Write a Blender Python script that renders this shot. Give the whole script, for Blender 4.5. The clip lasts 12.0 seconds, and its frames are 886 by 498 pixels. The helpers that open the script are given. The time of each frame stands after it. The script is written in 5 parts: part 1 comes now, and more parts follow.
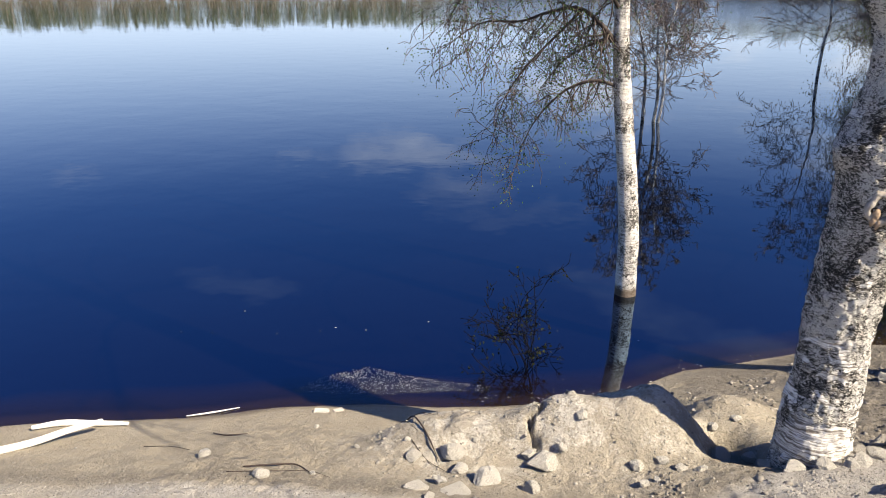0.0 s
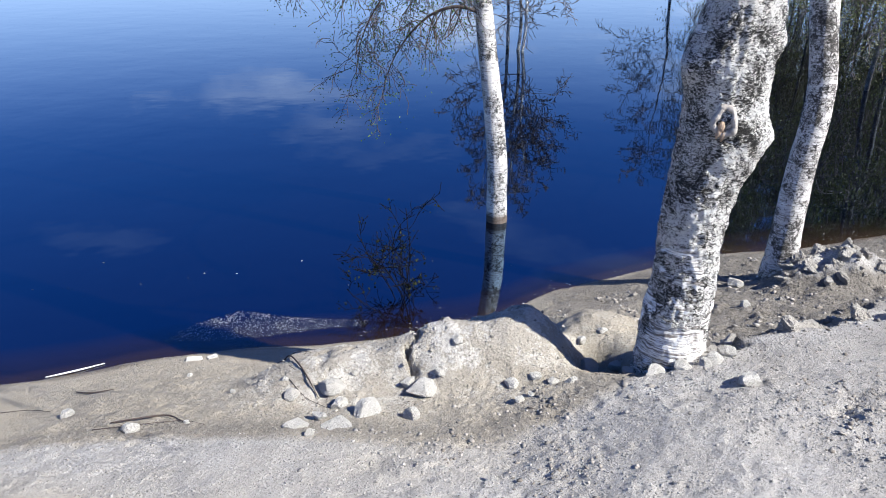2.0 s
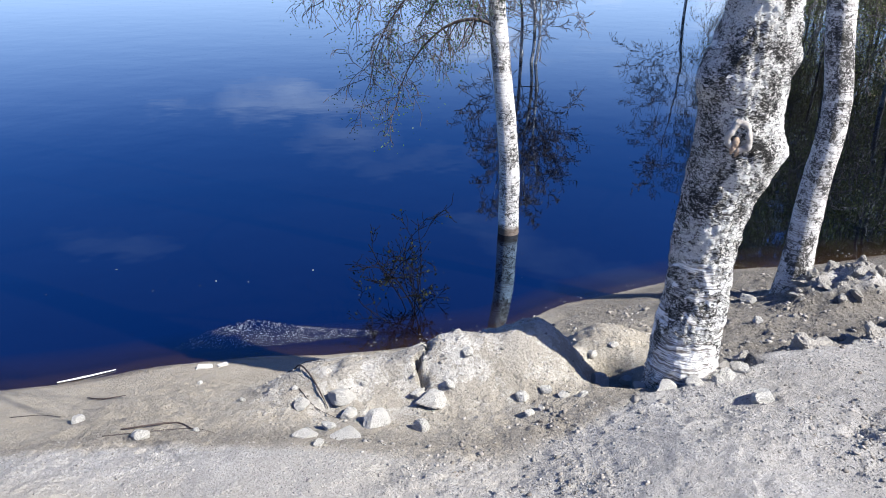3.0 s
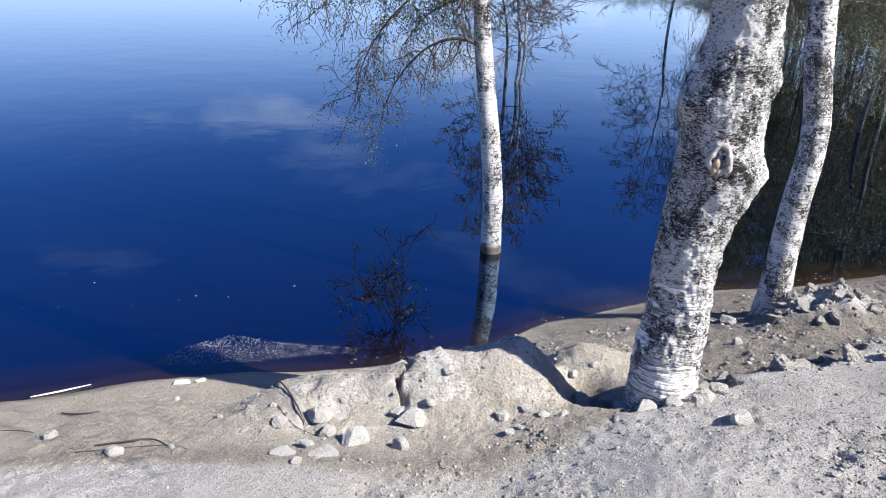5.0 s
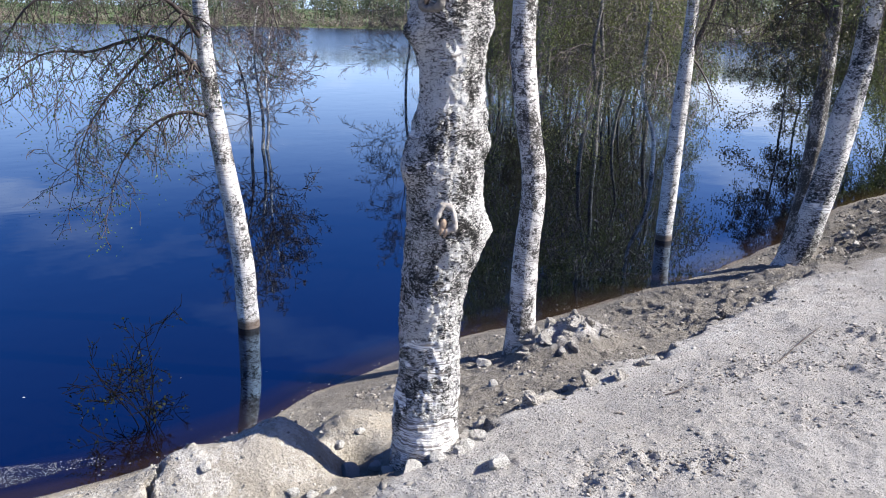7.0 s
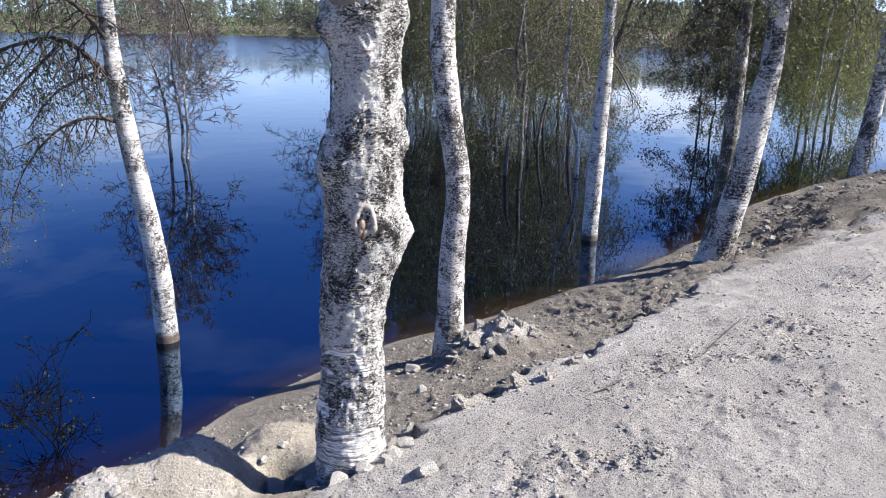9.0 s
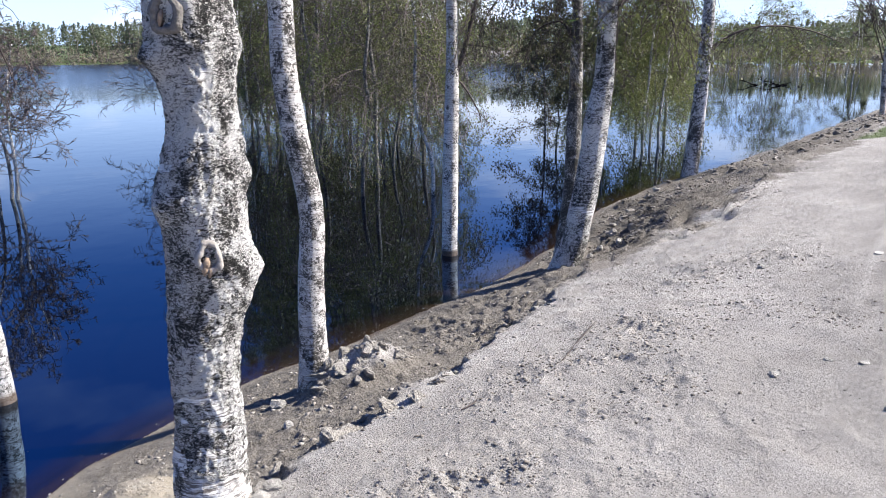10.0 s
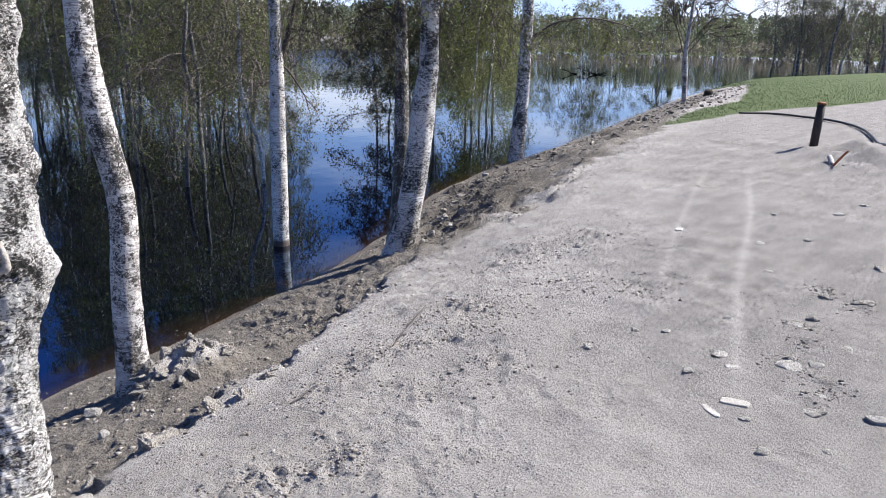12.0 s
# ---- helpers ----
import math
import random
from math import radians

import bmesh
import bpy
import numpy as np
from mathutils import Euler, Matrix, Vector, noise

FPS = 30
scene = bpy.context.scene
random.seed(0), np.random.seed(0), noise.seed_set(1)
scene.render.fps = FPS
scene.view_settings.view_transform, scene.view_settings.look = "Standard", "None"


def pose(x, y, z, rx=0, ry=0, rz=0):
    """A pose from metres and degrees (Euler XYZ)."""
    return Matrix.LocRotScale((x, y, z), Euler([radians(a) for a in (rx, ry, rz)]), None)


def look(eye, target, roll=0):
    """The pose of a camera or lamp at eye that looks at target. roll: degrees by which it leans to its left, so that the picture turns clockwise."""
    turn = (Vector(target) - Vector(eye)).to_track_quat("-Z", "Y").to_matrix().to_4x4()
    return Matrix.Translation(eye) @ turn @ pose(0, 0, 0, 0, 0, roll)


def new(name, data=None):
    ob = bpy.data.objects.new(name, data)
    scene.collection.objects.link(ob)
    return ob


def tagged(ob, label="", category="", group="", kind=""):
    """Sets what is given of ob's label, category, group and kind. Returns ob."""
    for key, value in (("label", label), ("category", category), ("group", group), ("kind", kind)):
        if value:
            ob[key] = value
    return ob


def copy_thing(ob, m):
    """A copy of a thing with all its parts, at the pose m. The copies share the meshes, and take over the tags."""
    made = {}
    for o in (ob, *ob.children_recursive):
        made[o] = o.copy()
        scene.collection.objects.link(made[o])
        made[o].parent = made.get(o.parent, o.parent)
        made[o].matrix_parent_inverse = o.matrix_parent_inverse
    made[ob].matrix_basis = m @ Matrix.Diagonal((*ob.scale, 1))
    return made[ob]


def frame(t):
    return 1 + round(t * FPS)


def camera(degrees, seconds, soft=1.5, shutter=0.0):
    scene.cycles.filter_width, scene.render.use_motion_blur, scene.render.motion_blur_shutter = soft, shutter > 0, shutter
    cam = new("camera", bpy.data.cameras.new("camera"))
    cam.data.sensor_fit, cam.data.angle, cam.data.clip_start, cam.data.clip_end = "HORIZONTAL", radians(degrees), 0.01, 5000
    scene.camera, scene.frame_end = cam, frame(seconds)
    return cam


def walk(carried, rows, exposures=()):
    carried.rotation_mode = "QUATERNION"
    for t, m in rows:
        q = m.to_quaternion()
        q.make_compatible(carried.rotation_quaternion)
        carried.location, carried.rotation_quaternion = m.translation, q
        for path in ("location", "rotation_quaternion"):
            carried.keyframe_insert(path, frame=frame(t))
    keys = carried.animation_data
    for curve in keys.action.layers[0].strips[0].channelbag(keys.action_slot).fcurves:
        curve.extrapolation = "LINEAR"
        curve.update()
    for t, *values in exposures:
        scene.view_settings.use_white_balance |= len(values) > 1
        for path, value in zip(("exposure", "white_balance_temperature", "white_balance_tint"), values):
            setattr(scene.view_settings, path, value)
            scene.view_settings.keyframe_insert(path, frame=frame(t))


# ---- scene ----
cam = camera(60.59, 12.0, soft=1.0)

# seconds, eye, target, roll
PATH = [
    (0, (-0.136, -0.074, 2.414), (-0.4516, 1.7861, 1.7508), 0.17),
    (0.5, (-0.128, -0.059, 2.397), (-0.3049, 1.7891, 1.6520), 0.20),
    (1, (-0.115, -0.045, 2.389), (-0.2492, 1.8015, 1.6322), -0.67),
    (1.5, (-0.111, -0.045, 2.380), (-0.2083, 1.7897, 1.5910), -0.49),
    (2, (-0.101, -0.036, 2.373), (-0.0912, 1.7900, 1.5570), 0.45),
    (2.5, (-0.103, -0.031, 2.375), (-0.1031, 1.7953, 1.5599), 1.18),
    (3, (-0.107, -0.035, 2.376), (-0.1251, 1.8022, 1.5858), 0.91),
    (4.8, (-0.119, -0.053, 2.382), (-0.1268, 1.8052, 1.6433), 2.09),
    (5, (-0.104, -0.030, 2.372), (-0.0781, 1.8261, 1.6262), 2.22),
    (5.5, (-0.087, -0.028, 2.383), (0.0234, 1.8357, 1.6646), 1.99),
    (6, (-0.050, -0.015, 2.395), (0.2165, 1.8537, 1.7339), 1.44),
    (6.5, (-0.011, -0.007, 2.409), (0.4416, 1.8434, 1.7976), 0.83),
    (7, (0.010, 0.001, 2.419), (0.6299, 1.8102, 1.8335), 1.25),
    (7.2, (0.003, 0.007, 2.418), (0.6448, 1.8136, 1.8498), 1.37),
    (8.8, (0.070, 0.070, 2.376), (0.8158, 1.8312, 1.7900), 2.52),
    (9, (0.078, 0.062, 2.373), (0.8667, 1.8108, 1.8084), 1.19),
    (9.5, (0.102, 0.077, 2.378), (1.0358, 1.7637, 1.8438), 0.10),
    (10, (0.136, 0.078, 2.387), (1.2391, 1.6652, 1.8732), -0.45),
    (10.5, (0.155, 0.064, 2.382), (1.3553, 1.5820, 1.8769), -0.18),
    (11, (0.212, 0.044, 2.396), (1.5745, 1.4199, 1.8938), -0.33),
    (11.5, (0.227, 0.044, 2.408), (1.6647, 1.3426, 1.9116), -0.20),
    (12, (0.202, 0.049, 2.385), (1.6169, 1.3533, 1.8399), 0.79),
]
walk(cam, [(t, look(eye, target, roll)) for t, eye, target, roll in PATH],
     exposures=[(0.0, 1.14, 7700, 10), (0.35, 1.22, 6050, 9), (9.0, 1.22, 6250, 12), (10.0, 1.18, 6280, 12), (12.0, 0.98, 6200, 12)])

# ---- daylight ----
SUN_ELEVATION, SUN_AZIMUTH = radians(42), radians(115)   # azimuth from +y towards +x
world = bpy.data.worlds.new("sky")
scene.world = world
world.use_nodes = True
wn, wl = world.node_tree.nodes, world.node_tree.links
wn.clear()
sky = wn.new("ShaderNodeTexSky")
sky.sky_type, sky.sun_disc = "NISHITA", False
sky.sun_elevation, sky.sun_rotation = SUN_ELEVATION, SUN_AZIMUTH
sky.air_density, sky.dust_density, sky.ozone_density = 1.0, 0.8, 2.0
coords = wn.new("ShaderNodeTexCoord")
stretch = wn.new("ShaderNodeMapping")
stretch.inputs["Scale"].default_value = (2.2, 2.2, 6.5)
clouds = wn.new("ShaderNodeTexNoise")
clouds.inputs["Scale"].default_value, clouds.inputs["Detail"].default_value = 1.6, 7.0
cover = wn.new("ShaderNodeValToRGB")
cover.color_ramp.elements[0].position, cover.color_ramp.elements[1].position = 0.555, 0.74
deep = wn.new("ShaderNodeHueSaturation")
deep.inputs["Saturation"].default_value = 1.4
tint = wn.new("ShaderNodeMixRGB")
tint.blend_type, tint.inputs[0].default_value, tint.inputs[2].default_value = "MULTIPLY", 1.0, (0.90, 0.93, 1.36, 1)
white = wn.new("ShaderNodeMixRGB")
white.inputs[2].default_value = (13.0, 13.6, 14.6, 1)
back = wn.new("ShaderNodeBackground")
back.inputs["Strength"].default_value = 0.050
out = wn.new("ShaderNodeOutputWorld")
wl.new(coords.outputs["Generated"], stretch.inputs["Vector"])
wl.new(stretch.outputs[0], clouds.inputs["Vector"])
height = wn.new("ShaderNodeSeparateXYZ")
low = wn.new("ShaderNodeMapRange")
low.interpolation_type = "SMOOTHSTEP"
low.inputs["From Min"].default_value, low.inputs["From Max"].default_value = -0.02, 0.27
low.inputs["To Min"].default_value, low.inputs["To Max"].default_value = 0.85, 0.0
haze = wn.new("ShaderNodeMixRGB")
haze.inputs[2].default_value = (9.2, 12.3, 17.4, 1)
wl.new(coords.outputs["Generated"], height.inputs[0])
wl.new(height.outputs["Z"], low.inputs["Value"])
wl.new(low.outputs[0], haze.inputs[0])
lean_east = wn.new("ShaderNodeMath")
lean_east.operation = "MULTIPLY_ADD"
lean_east.inputs[1].default_value = 0.15
wl.new(height.outputs["X"], lean_east.inputs[0])
wl.new(clouds.outputs["Fac"], lean_east.inputs[2])
wl.new(lean_east.outputs[0], cover.inputs["Fac"])
low_only = wn.new("ShaderNodeMapRange")
low_only.interpolation_type = "SMOOTHSTEP"
low_only.inputs["From Min"].default_value, low_only.inputs["From Max"].default_value = 0.06, 0.34
low_only.inputs["To Min"].default_value, low_only.inputs["To Max"].default_value = 1.0, 0.12
thin = wn.new("ShaderNodeMath")
thin.operation = "MULTIPLY"
wl.new(height.outputs["Z"], low_only.inputs["Value"])
wl.new(low_only.outputs[0], thin.inputs[0])
wl.new(cover.outputs["Color"], thin.inputs[1])
wl.new(thin.outputs[0], white.inputs[0])
wl.new(sky.outputs[0], deep.inputs["Color"])
wl.new(deep.outputs[0], tint.inputs[1])
wl.new(tint.outputs[0], haze.inputs[1])
wl.new(haze.outputs[0], white.inputs[1])
wl.new(white.outputs[0], back.inputs["Color"])
wl.new(back.outputs[0], out.inputs["Surface"])

sun = new("sun", bpy.data.lights.new("sun", "SUN"))
sun.data.energy, sun.data.angle, sun.data.color = 5.5, radians(0.53), (1.0, 0.94, 0.82)
to_sun = Vector((math.sin(SUN_AZIMUTH) * math.cos(SUN_ELEVATION), math.cos(SUN_AZIMUTH) * math.cos(SUN_ELEVATION), math.sin(SUN_ELEVATION)))
sun.matrix_world = look(to_sun * 60, (0, 0, 0))

# ---- materials ----


class Nodes:
    """A node material under construction."""

    def __init__(self, name, roughness=0.8, ior=1.45):
        self.m = bpy.data.materials.new(name)
        self.m.use_nodes = True
        self.n, self.l = self.m.node_tree.nodes, self.m.node_tree.links
        self.b = self.n["Principled BSDF"]
        self.b.inputs["Roughness"].default_value = roughness
        self.b.inputs["IOR"].default_value = ior
        self.co = self.n.new("ShaderNodeTexCoord").outputs["Object"]

    def mapped(self, scale, source=None):
        k = self.n.new("ShaderNodeMapping")
        k.inputs["Scale"].default_value = scale
        self.l.new(source or self.co, k.inputs["Vector"])
        return k.outputs[0]

    def noise(self, scale, detail=5.0, rough=0.55, source=None, distort=0.0):
        k = self.n.new("ShaderNodeTexNoise")
        k.inputs["Scale"].default_value, k.inputs["Detail"].default_value = scale, detail
        k.inputs["Roughness"].default_value, k.inputs["Distortion"].default_value = rough, distort
        self.l.new(source or self.co, k.inputs["Vector"])
        return k.outputs["Fac"]

    def voronoi(self, scale, source=None, feature="F1"):
        k = self.n.new("ShaderNodeTexVoronoi")
        k.feature = feature
        k.inputs["Scale"].default_value = scale
        self.l.new(source or self.co, k.inputs["Vector"])
        return k

    def ramp(self, fac, *stops):
        k = self.n.new("ShaderNodeValToRGB")
        e = k.color_ramp.elements
        while len(e) < len(stops):
            e.new(0.5)
        for el, (p, c) in zip(e, stops):
            el.position = p
            el.color = (*c, 1) if len(c) == 3 else (c[0],) * 3 + (1,)
        self.l.new(fac, k.inputs["Fac"])
        return k.outputs["Color"]

    def mix(self, fac, a, b, how="MIX"):
        k = self.n.new("ShaderNodeMixRGB")
        k.blend_type = how
        for i, v in enumerate((fac, a, b)):
            if isinstance(v, (int, float)):
                k.inputs[i].default_value = v if i == 0 else (v, v, v, 1)
            elif isinstance(v, tuple):
                k.inputs[i].default_value = (*v, 1)
            else:
                self.l.new(v, k.inputs[i])
        return k.outputs[0]

    def math(self, op, a, b=0.0):
        k = self.n.new("ShaderNodeMath")
        k.operation, k.use_clamp = op, op in ("ADD", "SUBTRACT")
        for i, v in enumerate((a, b)):
            if isinstance(v, (int, float)):
                k.inputs[i].default_value = v
            else:
                self.l.new(v, k.inputs[i])
        return k.outputs[0]

    def attr(self, name):
        k = self.n.new("ShaderNodeAttribute")
        k.attribute_name = name
        return k.outputs["Fac"]

    def colour(self, c):
        if isinstance(c, tuple):
            self.b.inputs["Base Color"].default_value = (*c, 1)
        else:
            self.l.new(c, self.b.inputs["Base Color"])
        return self

    def rough(self, r):
        self.l.new(r, self.b.inputs["Roughness"])
        return self

    def bump(self, height, distance=0.01, strength=1.0):
        k = self.n.new("ShaderNodeBump")
        k.inputs["Distance"].default_value, k.inputs["Strength"].default_value = distance, strength
        self.l.new(height, k.inputs["Height"])
        if self.b.inputs["Normal"].is_linked:
            self.l.new(self.b.inputs["Normal"].links[0].from_socket, k.inputs["Normal"])
        self.l.new(k.outputs[0], self.b.inputs["Normal"])
        return self

    def random(self):
        return self.n.new("ShaderNodeObjectInfo").outputs["Random"]

    def island(self):
        return self.n.new("ShaderNodeNewGeometry").outputs["Random Per Island"]


def ground_material():
    k = Nodes("sand_and_gravel", 0.95)
    big, mid, fine, tiny = k.noise(0.9, 6), k.noise(6, 8, 0.65), k.noise(60, 6, 0.75), k.noise(210, 4, 0.75)
    sand = k.mix(k.ramp(mid, (0.3, (0.0,)), (0.7, (1.0,))), (0.284, 0.249, 0.198), (0.378, 0.335, 0.269))
    sand = k.mix(k.ramp(big, (0.4, (0.0,)), (0.6, (0.6,))), sand, (0.275, 0.24, 0.192))
    sand = k.mix(k.ramp(fine, (0.5, (0.0,)), (0.72, (0.6,))), sand, (0.40, 0.368, 0.324))
    grit = k.mix(k.ramp(big, (0.35, (0.0,)), (0.65, (1.0,))), (0.352, 0.336, 0.320), (0.435, 0.415, 0.396))
    grit = k.mix(k.ramp(mid, (0.35, (0.55,)), (0.6, (0.0,))), grit, (0.31, 0.288, 0.264))
    grit = k.mix(k.ramp(fine, (0.38, (0.55,)), (0.47, (0.0,))), grit, (0.22, 0.204, 0.188))
    grit = k.mix(k.ramp(tiny, (0.57, (0.0,)), (0.70, (0.42,))), grit, (0.58, 0.555, 0.53))
    grit = k.mix(k.ramp(tiny, (0.32, (0.35,)), (0.42, (0.0,))), grit, (0.22, 0.205, 0.19))
    earth = k.mix(mid, (0.11, 0.097, 0.082), (0.23, 0.208, 0.183))
    earth = k.mix(k.ramp(fine, (0.52, (0.0,)), (0.72, (0.55,))), earth, (0.38, 0.352, 0.32))
    crumbly = k.ramp(k.noise(7.5, 7, 0.7), (0.48, (0.0,)), (0.56, (1.0,)))
    crust = k.mix(k.ramp(fine, (0.35, (0.0,)), (0.65, (1.0,))), (0.31, 0.282, 0.243), (0.42, 0.388, 0.341))
    crust = k.mix(crumbly, crust, k.mix(k.ramp(fine, (0.38, (0.0,)), (0.6, (1.0,))), (0.42, 0.396, 0.362), (0.60, 0.574, 0.535)))
    sand = k.mix(k.math("MULTIPLY", k.attr("crust"), k.ramp(mid, (0.35, (0.35,)), (0.6, (0.9,)))), sand, crust)
    earth = k.mix(k.math("MULTIPLY", k.attr("damp"), k.ramp(mid, (0.35, (0.85,)), (0.65, (0.4,)))), earth, (0.085, 0.074, 0.06))
    earth = k.mix(k.ramp(fine, (0.38, (0.8,)), (0.47, (0.0,))), earth, (0.055, 0.048, 0.04))
    sand = k.mix(k.attr("earth"), sand, earth)
    ragged = k.math("ADD", k.attr("gravel"), k.math("MULTIPLY", k.math("SUBTRACT", mid, 0.5), 0.5))
    base = k.mix(k.ramp(ragged, (0.35, (0.0,)), (0.65, (1.0,))), sand, grit)
    base = k.mix(k.math("MULTIPLY", k.attr("shoulder"), k.ramp(mid, (0.3, (0.6,)), (0.6, (0.25,)))), base, (0.27, 0.25, 0.228))
    streak = k.noise(3, 5, 0.6, k.mapped((0.5, 2.2, 1)))
    base = k.mix(k.math("MULTIPLY", k.attr("path"), k.ramp(streak, (0.35, (0.95,)), (0.65, (0.6,)))), base, (0.195, 0.183, 0.173))
    base = k.mix(k.math("MULTIPLY", k.attr("dust"), k.ramp(fine, (0.3, (0.35,)), (0.6, (0.9,)))), base, (0.410, 0.369, 0.309))
    base = k.mix(k.math("MULTIPLY", k.attr("track"), 0.38), base, (0.48, 0.455, 0.43))
    turf = k.mix(mid, (0.035, 0.065, 0.013), (0.07, 0.10, 0.024))
    turf = k.mix(k.ramp(fine, (0.5, (0.0,)), (0.7, (0.5,))), turf, (0.16, 0.13, 0.07))
    patchy = k.math("ADD", k.attr("grass"), k.math("MULTIPLY", k.math("SUBTRACT", mid, 0.5), 0.8))
    base = k.mix(k.ramp(patchy, (0.42, (0.0,)), (0.6, (1.0,))), base, turf)
    base = k.mix(k.math("MULTIPLY", k.attr("wet"), 0.8), base, (0.085, 0.055, 0.032))
    k.colour(base)
    k.rough(k.ramp(k.attr("wet"), (0.2, (0.95,)), (0.9, (0.4,))))
    stony = k.voronoi(68, k.mapped((1, 1, 1)))
    pebbles = k.math("MULTIPLY", k.ramp(stony.outputs["Distance"], (0.12, (1.0,)), (0.55, (0.0,))), k.ramp(k.noise(4.5, 6, 0.7), (0.42, (0.4,)), (0.58, (1.0,))))
    pebbles = k.math("MULTIPLY", pebbles, k.ramp(k.attr("path"), (0.1, (1.0,)), (0.8, (0.1,))))
    k.bump(mid, 0.03, 0.5)
    k.bump(pebbles, 0.0065, 1.0)
    k.bump(fine, 0.017, 1.0)
    k.bump(tiny, 0.005, 0.8)
    return k.m


def water_material():
    """Still, tea-brown river water: clear over the shallows, dark and mirror-like beyond."""
    k = Nodes("river_water", 0.015, 2.6)
    k.colour(k.ramp(k.attr("depth"), (0.0, (0.085, 0.045, 0.02)), (0.05, (0.014, 0.007, 0.0035)), (0.16, (0.0012, 0.0010, 0.0014))))
    # reflections tinted blue, so part of the sky's blue sits in the material
    k.b.inputs["Specular Tint"].default_value = (0.28, 0.57, 1.0, 1)
    swell = k.noise(1.1, 3, 0.5)
    k.bump(swell, 0.012, 0.25)
    k.rough(k.ramp(k.attr("breeze"), (0.0, (0.012,)), (1.0, (0.2,))))
    clear = k.n.new("ShaderNodeBsdfTransparent")
    k.l.new(k.ramp(k.attr("depth"), (0.0, (0.75, 0.62, 0.5)), (0.3, (0.30, 0.13, 0.05))), clear.inputs["Color"])
    gloss = k.n.new("ShaderNodeBsdfGlossy")
    gloss.inputs["Roughness"].default_value = 0.02
    fres = k.n.new("ShaderNodeFresnel")
    fres.inputs["IOR"].default_value = 1.7
    for node in (gloss, fres):
        k.l.new(k.b.inputs["Normal"].links[0].from_socket, node.inputs["Normal"])
    shallow = k.n.new("ShaderNodeMixShader")
    k.l.new(fres.outputs[0], shallow.inputs[0])
    k.l.new(clear.outputs[0], shallow.inputs[1])
    k.l.new(gloss.outputs[0], shallow.inputs[2])
    both = k.n.new("ShaderNodeMixShader")
    k.l.new(k.ramp(k.attr("depth"), (0.0, (0.15,)), (0.16, (1.0,))), both.inputs[0])
    k.l.new(shallow.outputs[0], both.inputs[1])
    k.l.new(k.b.outputs[0], both.inputs[2])
    k.l.new(both.outputs[0], k.n["Material Output"].inputs["Surface"])
    return k.m


def bark_material(name, dark=0.5, peel=1.0, size=1.0, foot=None, wet=None, pale=1.0):
    """White birch bark: horizontal peeling bands and lenticels, black cracked patches; foot: height below which it is smooth and peeling."""
    k = Nodes(name, 0.75)
    bands = k.noise(9, 6, 0.65, k.mapped((1, 1, 6)))
    streaks = k.noise(9, 7, 0.72, k.mapped((1, 1, 13)), 0.7)
    patches = k.noise(4.5 * size, 5, 0.65, k.mapped((1, 1, 0.8)), 0.6)
    flecks = k.noise(24 * size, 8, 0.82, k.mapped((1, 1, 1.15)), 1.3)
    specks = k.noise(95, 3, 0.7)
    white = k.mix(k.ramp(bands, (0.3, (0.0,)), (0.7, (1.0,))), tuple(c * pale for c in (0.38, 0.358, 0.34)), tuple(c * pale for c in (0.72, 0.70, 0.68)))
    white = k.mix(k.ramp(streaks, (0.41, (0.95 * peel,)), (0.48, (0.0,))), white, (0.20, 0.165, 0.145))
    white = k.mix(k.ramp(specks, (0.58, (0.0,)), (0.70, (0.6,))), white, (0.25, 0.22, 0.20))
    edge = k.math("ADD", k.math("MULTIPLY", patches, 0.33), k.math("MULTIPLY", flecks, 0.67))
    if foot:
        split = k.n.new("ShaderNodeSeparateXYZ")
        k.l.new(k.co, split.inputs[0])
        height = k.n.new("ShaderNodeMapRange")
        height.inputs["From Min"].default_value, height.inputs["From Max"].default_value = foot - 0.25, foot + 0.2
        height.inputs["To Min"].default_value, height.inputs["To Max"].default_value = 0.13, 0.0
        k.l.new(split.outputs["Z"], height.inputs["Value"])
        edge = k.math("SUBTRACT", edge, height.outputs[0])
    rough = k.ramp(edge, (0.590 - dark * 0.11, (0.0,)), (0.612 - dark * 0.11, (1.0,)))
    black = k.mix(k.ramp(specks, (0.35, (0.0,)), (0.7, (1.0,))), (0.012, 0.011, 0.010), (0.12, 0.11, 0.10))
    tone = k.mix(rough, white, black)
    if wet:
        level = k.n.new("ShaderNodeSeparateXYZ")
        k.l.new(k.co, level.inputs[0])
        k.colour(k.mix(k.ramp(k.math("ADD", level.outputs["Z"], k.math("MULTIPLY", specks, 0.04)), (wet, (0.9,)), (wet + 0.05, (0.0,))), tone, (0.07, 0.04, 0.022)))
    else:
        k.colour(tone)
    k.bump(k.mix(rough, 0.5, flecks), 0.03, 1.0)
    k.bump(streaks, 0.007, 0.9)
    k.bump(specks, 0.004, 0.6)
    return k.m


